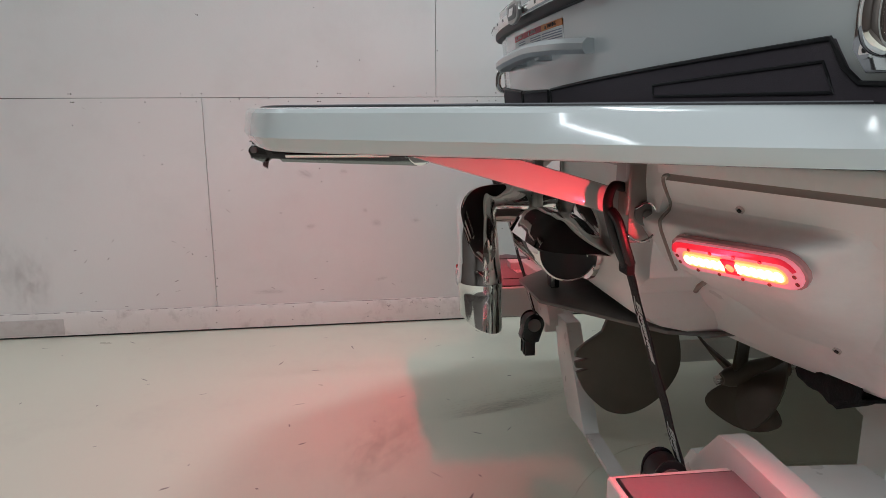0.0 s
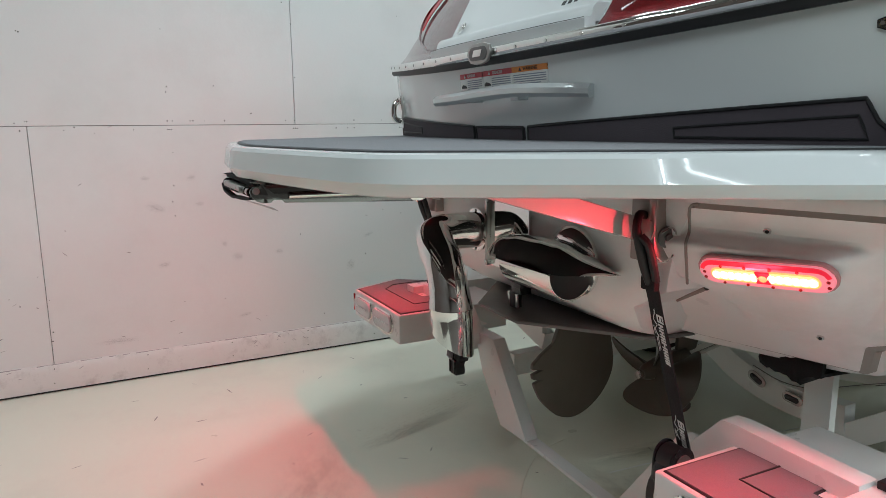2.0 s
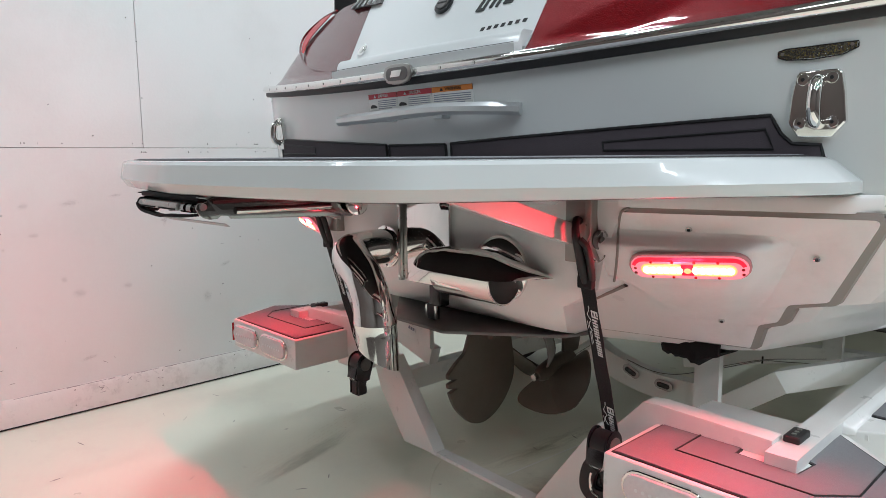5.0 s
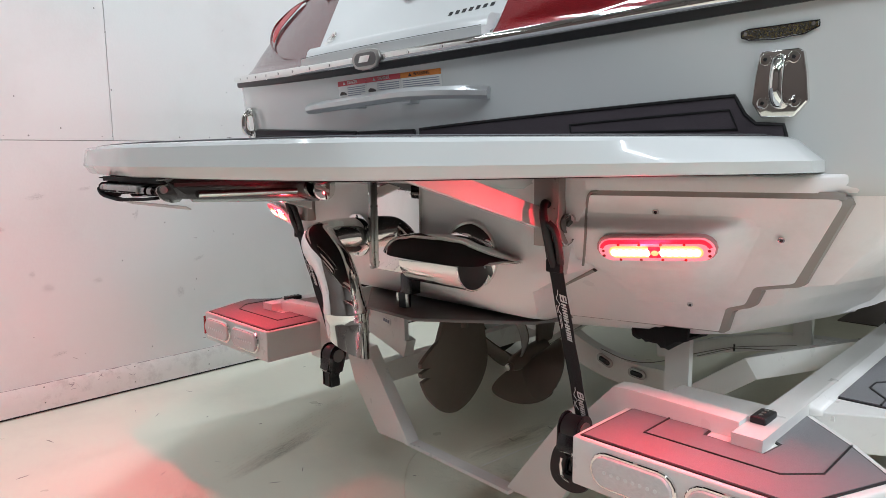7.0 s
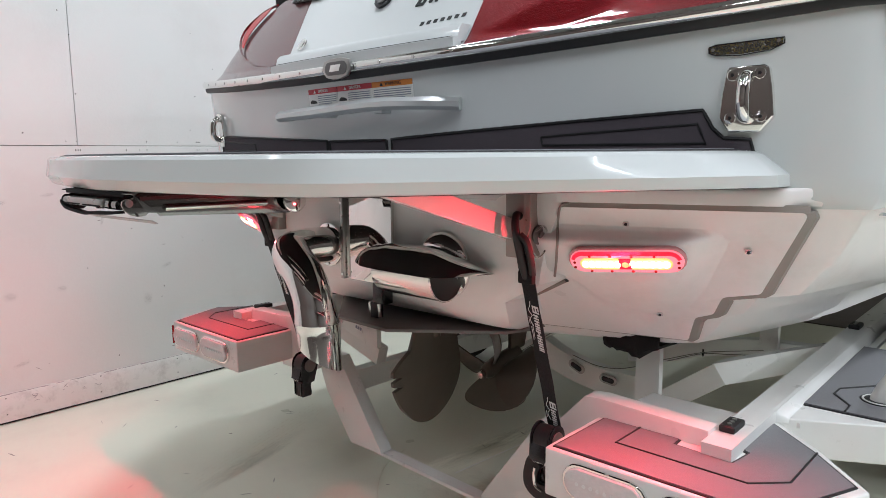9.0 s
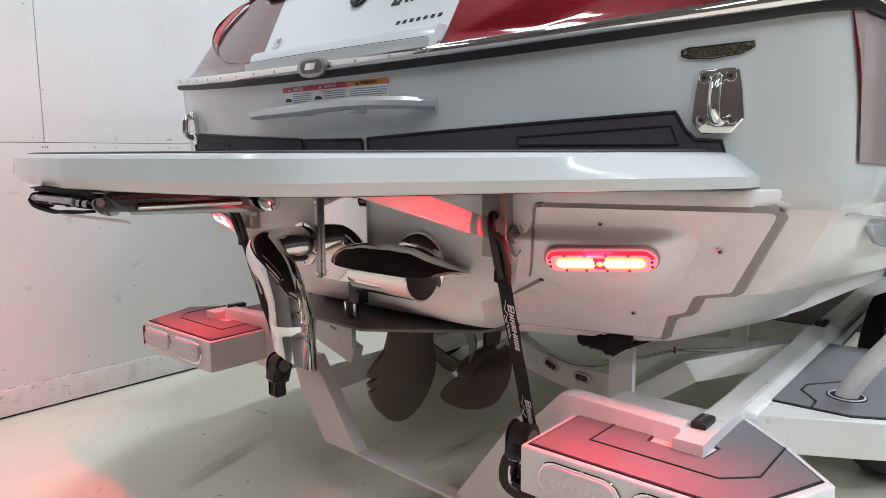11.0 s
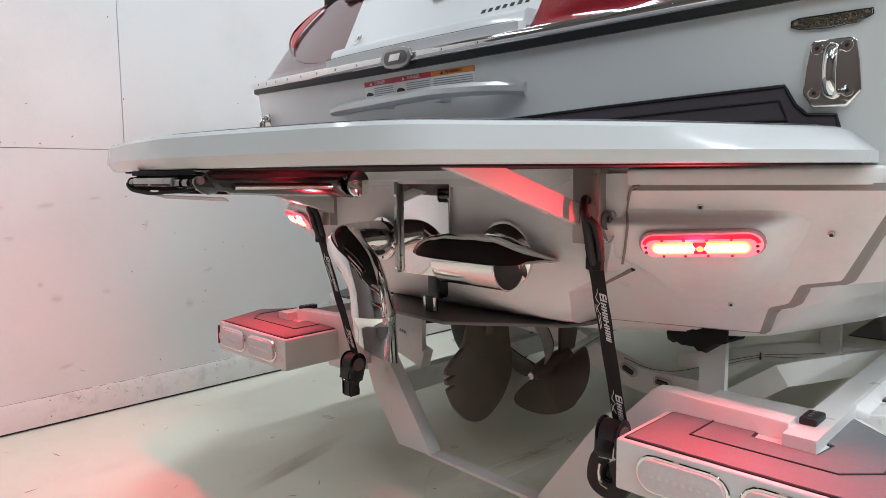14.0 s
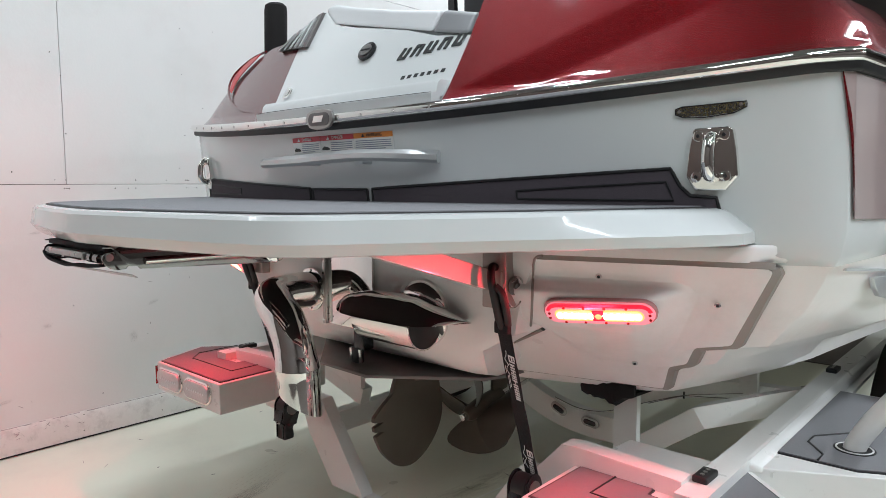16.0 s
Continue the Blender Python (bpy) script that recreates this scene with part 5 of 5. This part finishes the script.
    part("bunk", bar(f([(0.582, 0.42, 0.688), (0.582, 3.8, 0.692)]), 0.125, 0.024), CARPET, trailer, "black carpeted bunk board")
    ragged = random.Random(3)
    lumps = []
    for i in range(15):
        x = 0.508 + 0.150 * i / 14
        drop = interp(i, [0, 9, 14], [0.010, 0.010, -0.016]) + ragged.uniform(-0.006, 0.006) + 0.012 * math.exp(-((i - 8) / 2.0) ** 2)
        lumps.append([(x, 0.385 + ragged.uniform(0, 0.006), 0.694 + 0.02 * i / 14), (x, 0.380 + ragged.uniform(0, 0.008), 0.680), (x, 0.384 + ragged.uniform(0, 0.008), 0.668 - drop * 0.6), (x, 0.40, 0.664 - drop), (x, 0.46, 0.662 - drop * 0.8), (x, 0.50, 0.668)])
    part("bunk_core", box(f([(0.576, 0.446, 0.686)])[0], (0.136, 0.11, 0.024), 0.008), CARPET, trailer)
    part("bunk_cover", slab([f(r) for r in lumps], (0, 0.012, 0.006)), CARPET, trailer, "ragged black carpet wrapped round the bunk end")
    # inner tubes
    if sgn > 0:
        part("inner_tube", bar([(0.345, 0.955, 0.268), (0.48, 0.955, 0.368), (0.612, 0.957, 0.466), (0.640, 0.985, 0.474), (0.76, 1.245, 0.475), (0.885, 1.515, 0.475)], 0.05, 0.072), TRAILER, trailer, "white bent cross tube")
        wire = [(0.09, 0.915, 0.432), (0.195, 0.915, 0.412), (0.30, 0.92, 0.425), (0.42, 0.98, 0.468), (0.500, 1.10, 0.480), (0.582, 1.20, 0.478), (0.655, 1.22, 0.490)]
        part("cable", tube(catmull(wire, 5), 0.0015, 6), PLATE, trailer, "thin cable along the frame")
        wire = [(0.34, 1.16, 0.402), (0.456, 1.19, 0.446), (0.55, 1.19, 0.462), (0.66, 1.21, 0.475), (0.80, 1.30, 0.480)]
        part("cable", tube(catmull(wire, 5), 0.0015, 6), PLATE, trailer, "thin cable along the frame")
        beam = [(0.10, 1.345, 0.345), (0.25, 1.35, 0.372), (0.36, 1.35, 0.412), (0.50, 1.35, 0.447), (0.61, 1.35, 0.466), (0.86, 1.35, 0.475)]
        part("rear_cross_tube", bar(catmull(beam, 5), 0.058, 0.05, up=(0, 1, 0)), TRAILER, trailer, "white cross tube behind the bent one")
        part("cable_tie", box((0.462, 1.186, 0.452), (0.005, 0.006, 0.026), 0.001), BLACK, trailer)
    else:
        part("inner_tube", bar([(-0.940, 0.62, 0.4525), (-0.622, 0.62, 0.356)], 0.070, 0.05, up=(0, 1, 0)), TRAILER, trailer, "white inclined cross tube")
    xl = 0.66
    part("inner_tube", bar(f([(xl, 0.50, 0.255), (xl, 4.0, 0.255)]), 0.05, 0.088), TRAILER, trailer)
    # rear dropped arms
    slip = 0.05 if sgn > 0 else 0.0
    part("drop_arm", prism(f([(x + slip, y, z) for x, y, z in [(0.570, 0.235, 0.480), (0.368, 0.235, 0.480), (0.168, 0.235, 0.205), (0.160, 0.235, 0.188), (0.316, 0.235, 0.186), (0.440, 0.235, 0.345), (0.480, 0.235, 0.440)]]), (0, 0.05, 0), 0.004), TRAILER, trailer, "white dropped arm of the rear frame")
    part("arm_socket", box(f([(0.60, 0.262, 0.44)])[0], (0.15, 0.10, 0.09), 0.006), TRAILER, trailer)
    return ob


for sgn in (1, -1):
    light_box(sgn)
part("low_cross_bar", bar([(-0.235, 0.264, 0.187), (0.23, 0.240, 0.187)], 0.044, 0.010), TRAILER, trailer, "low white cross bar")
part("gusset", prism([(-0.655, 0.594, 0.390), (-0.655, 0.594, 0.53), (-0.84, 0.594, 0.53), (-0.84, 0.594, 0.44)], (0, 0.012, 0), 0.001), TRAILER, trailer, "white gusset plate beside the bunk post")
part("sticker", box((0, 0, 0), (0.05, 0.002, 0.026), 0, m=pose(-0.733, 0.5925, 0.458, 0, 12, 0)), PAPER, trailer, "small white sticker with grey print")
for k in range(3):
    part("sticker_bar", box((0, 0, 0), (0.009, 0.002, 0.012), 0, m=pose(-0.746 + 0.013 * k, 0.5905, 0.461 - 0.0030 * k, 0, 12, 0)), LABEL_TEXT, trailer)
curve = catmull([(-0.75, 1.0, 0.52), (-0.45, 1.0, 0.50), (-0.18, 0.98, 0.465), (0.0, 0.955, 0.400), (0.10, 0.95, 0.372), (0.20, 0.95, 0.358), (0.30, 0.95, 0.357), (0.395, 0.95, 0.360)], 8)
part("curved_cross_tube", bar(curve, 0.088, 0.05, up=(0, 1, 0)), TRAILER, trailer, "white curved cross tube with oval lights")
for x, z, t in ((0.108, 0.392, -24), (0.237, 0.371, -6)):
    fr = plane_frame((x, 0.917, z), (math.cos(radians(t)), 0, math.sin(radians(t))), (0, 0, 1))
    ml = part("oval_marker", on_frame(fr, stadium(0.070, 0.034), 0, 0.006, 0.002), BRUSHED, trailer, "small oval marker light in a steel rim")
    part("marker_lens", on_frame(fr, stadium(0.048, 0.018), 0.005, 0.004, 0.001), GLOSS_BLACK, ml)


# ---- tie-down straps ----
def strap(a, b, lab, ratchet_at, prints, folded=False):
    a, b = Vector(a), Vector(b)
    ob = empty("tie_down_strap", lab, "strap", "tie-down straps")
    d = (b - a).normalized()
    side = Vector((1, 0, 0)) - d * d.x
    side.normalize()
    nrm = side.cross(d)
    if nrm.y > 0:
        nrm = -nrm
    n = 24
    rows = []
    for i in range(n + 1):
        p = a.lerp(b, i / n)
        rows.append([p + side * (-0.018) + nrm * 0.001 * math.sin(i), p + nrm * (0.0006 * math.sin(2 * i)), p + side * 0.018 + nrm * 0.001 * math.cos(i)])
    part("webbing", slab(rows, nrm * 0.003), WEB, ob, "black webbing with white printed shapes")
    L = (b - a).length
    fr = (a, d, side, nrm)
    def stroke(s0, s1, w0, w1, slant=0.0):
        q = [a + d * s0 + side * w0, a + d * s1 + side * w0, a + d * (s1 + slant) + side * w1, a + d * (s0 + slant) + side * w1]
        part("print_bar", prism([p + nrm * 0.0035 for p in q], nrm * 0.0006), PRINT, ob)

    # a printed mark, repeated: one tall shape, seven small ones, and a curled line with a dash row below
    for s0 in prints:
        for at, ln, top in ((0.0, 0.019, 0.0165), (0.0225, 0.0125, 0.0125), (0.0375, 0.0125, 0.0125), (0.052, 0.011, 0.0125), (0.065, 0.016, 0.0125), (0.083, 0.012, 0.0125), (0.097, 0.011, 0.0125), (0.110, 0.010, 0.0125)):
            if s0 + at + ln > L - 0.02:
                continue
            low = -0.0005
            stroke(s0 + at, s0 + at + 0.0042, low, top, 0.003)
            stroke(s0 + at + ln - 0.0042, s0 + at + ln - 0.0004, low, top, 0.003)
            stroke(s0 + at + 0.0038, s0 + at + ln - 0.0040, low + (top - low) * 0.40, low + (top - low) * 0.62, 0.0008)
            if top > 0.015:
                stroke(s0 + at + 0.0038, s0 + at + ln - 0.0040, low, low + 0.0030, 0.0008)
                stroke(s0 + at + 0.0038, s0 + at + ln - 0.0040, top - 0.0030, top, 0.0008)
        curl = [(-0.010, -0.004), (0.000, -0.0055), (0.012, -0.011), (0.021, -0.0075), (0.027, -0.004), (0.034, -0.0095), (0.043, -0.0105), (0.055, -0.0050)]
        if s0 + 0.06 < L - 0.02:
            part("print_curl", tube(catmull([a + d * (s0 + u) + side * v + nrm * 0.0035 for u, v in curl], 5), 0.0009, 5), PRINT, ob)
        for u0, u1, v in ((0.030, 0.050, -0.0145), (0.055, 0.088, -0.0080), (0.056, 0.092, -0.0115)):
            if s0 + u1 < L - 0.02:
                stroke(s0 + u0, s0 + u1, v, v + 0.0012)
    # the coated hook over the bracket
    hk = [a + d * 0.055 + nrm * 0.004, a + d * 0.020 + nrm * 0.008, a - d * 0.022 + nrm * 0.010, a - d * 0.062 + nrm * 0.006 - side * 0.004, a - d * 0.085 - nrm * 0.014 - side * 0.012, a - d * 0.076 - nrm * 0.034 - side * 0.018]
    part("hook", tube(catmull(hk, 6), 0.0105, 12, scales=[0.9 + 0.1 * math.sin(i / 5) for i in range(31)]), BLACK, ob, "black coated hook")
    part("hook_throat", tube(catmull([a + d * 0.050 + side * 0.014, a + d * 0.015 + side * 0.019 + nrm * 0.003, a - d * 0.030 + side * 0.017 + nrm * 0.003, a - d * 0.050 + side * 0.004 + nrm * 0.006], 5), 0.0085, 10), BLACK, ob, "black coated hook end")
    part("webbing_loop", box(a + d * 0.055 + nrm * 0.003, (0.040, 0.016, 0.030), 0.005), WEB, ob)
    # the ratchet: cheeks, wound drum, pawl and looped handle
    r = Vector(ratchet_at)
    part("ratchet_drum", tube([r + Vector((-0.020, 0, 0)), r + Vector((0.020, 0, 0))], 0.033, 24), BLACK, ob, "wound webbing")
    for k in (-0.028, 0.024):
        out = [(k, 0.036 * math.cos(t) * 0.95, 0.038 * math.sin(t)) for t in [math.pi * i / 14 for i in range(15)]]
        cheek = [r + Vector(p) for p in out] + [r + Vector((k, -0.036, -0.040)), r + Vector((k, -0.014, -0.062)), r + Vector((k, 0.016, -0.058))]
        part("ratchet_cheek", prism(cheek, (0.004, 0, 0), 0.001), GLOSS_BLACK, ob)
        part("ratchet_gear", disc(r + Vector((k - 0.002 if k < 0 else k + 0.004, 0, 0)), (-1 if k < 0 else 1, 0, 0), 0.022, 0.003, 14), PLATE, ob)
    part("pawl_plate", box(r + Vector((-0.002, -0.034, -0.026)), (0.044, 0.006, 0.040), 0.002, m=pose(0, 0, 0, -14, 0, 0)), GLOSS_BLACK, ob, "black pawl plate")
    part("pawl_spring", tube([r + Vector((-0.016 + 0.0022 * i, -0.038 + 0.004 * math.cos(i * 1.6), -0.046 + 0.004 * math.sin(i * 1.6))) for i in range(15)], 0.0014, 6), STEEL, ob)
    if folded:
        # the handle shut against the drum
        block = [(-0.026, -0.046), (0.026, -0.046), (0.028, -0.058), (0.023, -0.072), (0.027, -0.090), (0.026, -0.103), (0.019, -0.108), (-0.019, -0.108), (-0.026, -0.103), (-0.027, -0.090), (-0.023, -0.072), (-0.028, -0.058)]
        part("ratchet_handle", prism([r + Vector((x, -0.028, z)) for x, z in block], (0, 0.034, 0), 0.004), BLACK, ob, "black ratchet handle, shut")
        for x in (-0.019, 0.015):
            part("handle_rib", box(r + Vector((x, -0.030, -0.078)), (0.004, 0.006, 0.050), 0.0015), GLOSS_BLACK, ob)
        part("handle_edge", box(r + Vector((0, -0.030, -0.054)), (0.046, 0.007, 0.006), 0.002), GLOSS_BLACK, ob)
    else:
        # handle: a rounded loop hanging down
        loop = [(-0.020, -0.056), (-0.028, -0.070), (-0.034, -0.098), (-0.031, -0.120), (-0.012, -0.131), (0.014, -0.131), (0.032, -0.120), (0.034, -0.098), (0.027, -0.070), (0.020, -0.056)]
        part("ratchet_handle", sweep(catmull([r + Vector((x, -0.014, z)) for x, z in loop], 4), [(-0.020, -0.009), (0.020, -0.009), (0.022, 0.0), (0.020, 0.009), (-0.020, 0.009), (-0.022, 0.0)], up=(0, 1, 0)), BLACK, ob, "black looped ratchet handle")
        part("handle_web", box(r + Vector((0, -0.008, -0.106)), (0.058, 0.008, 0.070), 0.003), GLOSS_BLACK, ob)
        wire = [(-0.012, -0.066), (-0.015, -0.088), (-0.010, -0.112), (0.010, -0.120)]
        part("release_wire", tube(catmull([r + Vector((x, -0.034, z)) for x, z in wire], 5), 0.0035, 8), STEEL, ob, "bright steel release wire")
    return ob


strap((0.508, 0.026, 0.945), (0.503, 0.178, 0.474), "black printed tie-down strap hooked to the stern bracket", (0.502, 0.138, 0.482), (0.126, 0.388))
strap((-0.500, 0.022, 0.945), (-0.480, 0.150, 0.49), "black printed tie-down strap behind the exhaust pipe", (-0.480, 0.140, 0.464), (0.118, 0.378), folded=True)


# ---- sheets, screws and marks of the wall and floor ----
def sheet(y0, y1, z0, z1):
    return box((WX - 0.006, (y0 + y1) / 2, (z0 + z1) / 2), (0.012, y1 - y0 - 0.0026, z1 - z0 - 0.0026), 0.001, segs=1)


for k, (z0, z1, y0) in enumerate(((0.006, 1.22, -1.18), (1.22, 2.44, 0.008), (2.44, 3.66, -1.18), (3.66, CEILING, 0.008))):
    i0 = -4
    for i in range(i0, 5):
        a, b = max(-8.0, y0 + 2.44 * i), min(9.0, y0 + 2.44 * (i + 1))
        if b - a > 0.1:
            part("wall_sheet", sheet(a, b, z0, z1), WALLPAINT, wall_port)
rng = random.Random(5)
bm = bmesh.new()
for i in range(100):
    y = rng.uniform(-2.4, 1.4)
    z = rng.choice([rng.uniform(0.14, 2.4), 1.20, 1.24, rng.uniform(0.2, 1.9)])
    if rng.random() < 0.5:
        y = rng.choice([-1.18, 0.008, -0.6, 0.6, -1.8]) + rng.uniform(-0.012, 0.012)
    bmesh.ops.create_circle(bm, cap_ends=True, segments=7, radius=rng.uniform(0.0018, 0.0036), matrix=Matrix.Translation((WX + 0.0006, y, z)) @ Matrix.Rotation(math.pi / 2, 4, "Y"))
tagged(part("wall_screw_heads", bm, GAP, wall_port), kind="stuff")
bm = bmesh.new()
for i in range(70):
    x, y = rng.uniform(-1.9, 0.6), rng.uniform(-2.4, 1.2)
    a, l = rng.uniform(0, 3.14), rng.uniform(0.006, 0.03)
    c, s = math.cos(a), math.sin(a)
    w = rng.uniform(0.0015, 0.005)
    pts = [(x + c * l * u - s * w * v * rng.uniform(0.5, 1.3), y + s * l * u + c * w * v * rng.uniform(0.5, 1.3), 0.0006) for u, v in ((-1, 0), (-0.4, 1), (0.3, 0.7), (1, 0), (0.4, -1), (-0.5, -0.8))]
    bm.faces.new([bm.verts.new(p) for p in pts])
tagged(part("floor_scuffs", bm, MARK, floor), kind="stuff")
bm = bmesh.new()
for lane in range(5):
    for k in range(26):
        if rng.random() < 0.25:
            continue
        u = (k + rng.uniform(-0.2, 0.2)) / 26
        x, y = -0.80 - 0.29 * u - 0.021 * lane, -0.08 + 0.80 * u - 0.008 * lane
        l, w = rng.uniform(0.008, 0.018), rng.uniform(0.0015, 0.0045)
        pts = [(x + 0.34 * l, y - 0.94 * l, 0.0012), (x + w, y, 0.0012), (x - 0.34 * l, y + 0.94 * l, 0.0012), (x - w, y - 0.1 * l, 0.0012)]
        bm.faces.new([bm.verts.new(p) for p in pts])
tagged(part("tyre_streaks", bm, STREAK, floor), kind="stuff")


def smudges(spots, x, name, parent):
    """Small dark rubbed marks on the wall or the board."""
    bm = bmesh.new()
    for y, z, n, spread in spots:
        for k in range(n):
            cy, cz = y + rng.uniform(-spread, spread), z + rng.uniform(-0.6 * spread, 0.6 * spread)
            a, l, w = rng.uniform(-0.9, 0.9), rng.uniform(0.004, 0.016), rng.uniform(0.0008, 0.0028)
            c, q = math.cos(a), math.sin(a)
            bm.faces.new([bm.verts.new((x, cy + c * l * u - q * w * v, cz + q * l * u + c * w * v)) for u, v in ((-1, 0), (-0.3, -1), (0.5, -0.7), (1, 0.1), (0.3, 1), (-0.5, 0.6))])
    return tagged(part(name, bm, SMUDGE, parent), kind="stuff")


board = bpy.data.objects["baseboard"]
part("floor_gap_shade", gap_strip, BLACK, board, "black strip for the shade in the gap above the floor")
dust = bmesh.new()
for i in range(170):
    y, w = -2.6 + 0.03 * i, rng.uniform(0.0006, 0.0045)
    if rng.random() < 0.75:
        dust.faces.new([dust.verts.new((WX + 0.0075, y + a, 0.1315 + b)) for a, b in ((0, -w), (0.03, -w * 0.6), (0.03, 0.001), (0, 0.001))])
tagged(part("board_dust", dust, SMUDGE, board), kind="stuff")
smudges([(-0.25, 0.095, 6, 0.03), (-0.10, 0.10, 5, 0.05), (0.0, 0.09, 2, 0.04), (-1.6, 0.07, 10, 0.35), (-0.8, 0.08, 4, 0.3), (0.5, 0.07, 3, 0.3)], WX + 0.0235, "board_smudges", board)
smudges([(-0.375, 0.331, 1, 0.03), (-0.217, 0.25, 2, 0.06), (0.409, 0.755, 2, 0.08), (0.221, 0.828, 1, 0.03), (0.058, 0.867, 1, 0.02), (-0.9, 0.5, 6, 0.5), (-1.6, 0.3, 10, 0.35), (-1.2, 0.9, 5, 0.6)], WX + 0.0008, "wall_smudges", wall_port)


def stain(name, m, sx, sy, mat, parent):
    bm = bmesh.new()
    bmesh.ops.create_circle(bm, cap_ends=True, segments=40, radius=1.0)
    ob = part(name, bm, mat, parent)
    ob.matrix_world = m @ Matrix.Diagonal((sx, sy, 1, 1))
    return tagged(ob, kind="stuff")


stain("floor_stain", pose(-0.245, 0.92, 0.0010, 0, 0, -7), 0.085, 0.50, OLIVE, floor)
stain("floor_stain", pose(-0.10, 0.55, 0.0014, 0, 0, 30), 0.32, 0.22, RUBBED, floor)
stain("floor_stain", pose(-0.87, 0.16, 0.0016, 0, 0, 16), 0.050, 0.36, TREAD, floor)
stain("floor_stain", pose(-0.82, 0.12, 0.0018, 0, 0, 15), 0.030, 0.30, TREAD, floor)
stain("floor_stain", pose(-0.60, -0.35, 0.0012, 0, 0, -20), 0.45, 0.20, RUBBED, floor)
stain("floor_stain", pose(0.55, 1.10, 0.0012, 0, 0, 10), 0.45, 0.30, OLIVE, floor)
part("floor_line", bar([(-0.197, 0.585, 0.0006), (-0.153, 1.117, 0.0006), (-0.110, 1.64, 0.0006)], 0.0045, 0.0010), PAPER, floor, "thin pale line on the floor")
part("floor_curve", tube(catmull([(-0.157, 0.181, 0.0008), (-0.276, 0.272, 0.0008), (-0.392, 0.392, 0.0008), (-0.450, 0.490, 0.0008), (-0.480, 0.600, 0.0008)], 6), 0.0012, 6), STREAK, floor, "thin curved dark mark on the floor")
for y, z, w, h, turn in ((-0.726, 0.973, 0.03, 0.015, 0), (-0.518, 0.969, 0.03, 0.02, 20), (-0.67, 0.55, 0.04, 0.02, 10), (-0.38, 0.63, 0.02, 0.02, 0), (-0.685, 0.83, 0.06, 0.03, -15), (-0.32, 0.56, 0.04, 0.03, 0), (-0.108, 0.568, 0.03, 0.02, 0), (-0.337, 0.973, 0.05, 0.02, 10), (-0.136, 1.0, 0.04, 0.012, 8), (0.089, 0.868, 0.012, 0.04, -15), (0.39, 0.617, 0.04, 0.015, 20), (-0.486, 0.839, 0.03, 0.015, 0), (0.283, 0.457, 0.03, 0.04, 0), (-0.30, 0.25, 0.05, 0.015, 12), (-0.9, 0.20, 0.12, 0.02, 0)):
    stain("wall_grime", Matrix.Translation((WX + 0.0011, y, z)) @ Matrix(((0, 0, 1, 0), (1, 0, 0, 0), (0, 1, 0, 0), (0, 0, 0, 1))) @ pose(0, 0, 0, 0, 0, turn), w, h, GRIME, wall_port)
# the older, dirtier stretch of board and wall
part("old_board", box((WX + 0.0225, -2.95, 0.060), (0.006, 2.0, 0.085), 0.002), OLD_BOARD, board, "older dirty stretch of board")
for k in range(5):
    stain("wall_grime", Matrix.Translation((WX + 0.0014, -2.10 - 0.13 * k, 0.30 + 0.06 * (k % 3))) @ Matrix(((0, 0, 1, 0), (1, 0, 0, 0), (0, 1, 0, 0), (0, 0, 0, 1))), 0.16, 0.26, GRIME, wall_port)
# rubbed strokes on the board
for y, z, dy, dz in ((-0.257, 0.122, 0.012, -0.012), (-0.240, 0.092, 0.010, -0.016), (-0.209, 0.071, 0.006, -0.012), (-0.090, 0.122, 0.016, -0.012), (-0.012, 0.118, 0.024, -0.022), (-0.19, 0.122, 0.016, 0.002), (-0.11, 0.074, 0.010, 0.004), (-0.06, 0.080, 0.012, 0.006)):
    stain("board_rub", Matrix.Translation((WX + 0.0236, y, z)) @ Matrix(((0, 0, 1, 0), (1, 0, 0, 0), (0, 1, 0, 0), (0, 0, 0, 1))) @ pose(0, 0, 0, 0, 0, math.degrees(math.atan2(dz, dy))), math.hypot(dy, dz), 0.0045, GRIME, board)
bm = bmesh.new()
for y, z in ((0.020, 0.121), (0.017, 0.043), (0.403, 0.119), (0.402, 0.046), (-0.38, 0.118), (-0.38, 0.045), (-0.78, 0.117), (-0.785, 0.046), (-1.18, 0.115), (-1.185, 0.045)):
    bmesh.ops.create_circle(bm, cap_ends=True, segments=8, radius=0.0030, matrix=Matrix.Translation((WX + 0.0240, y, z)) @ Matrix.Rotation(math.pi / 2, 4, "Y"))
tagged(part("board_screws", bm, GAP, board), kind="stuff")
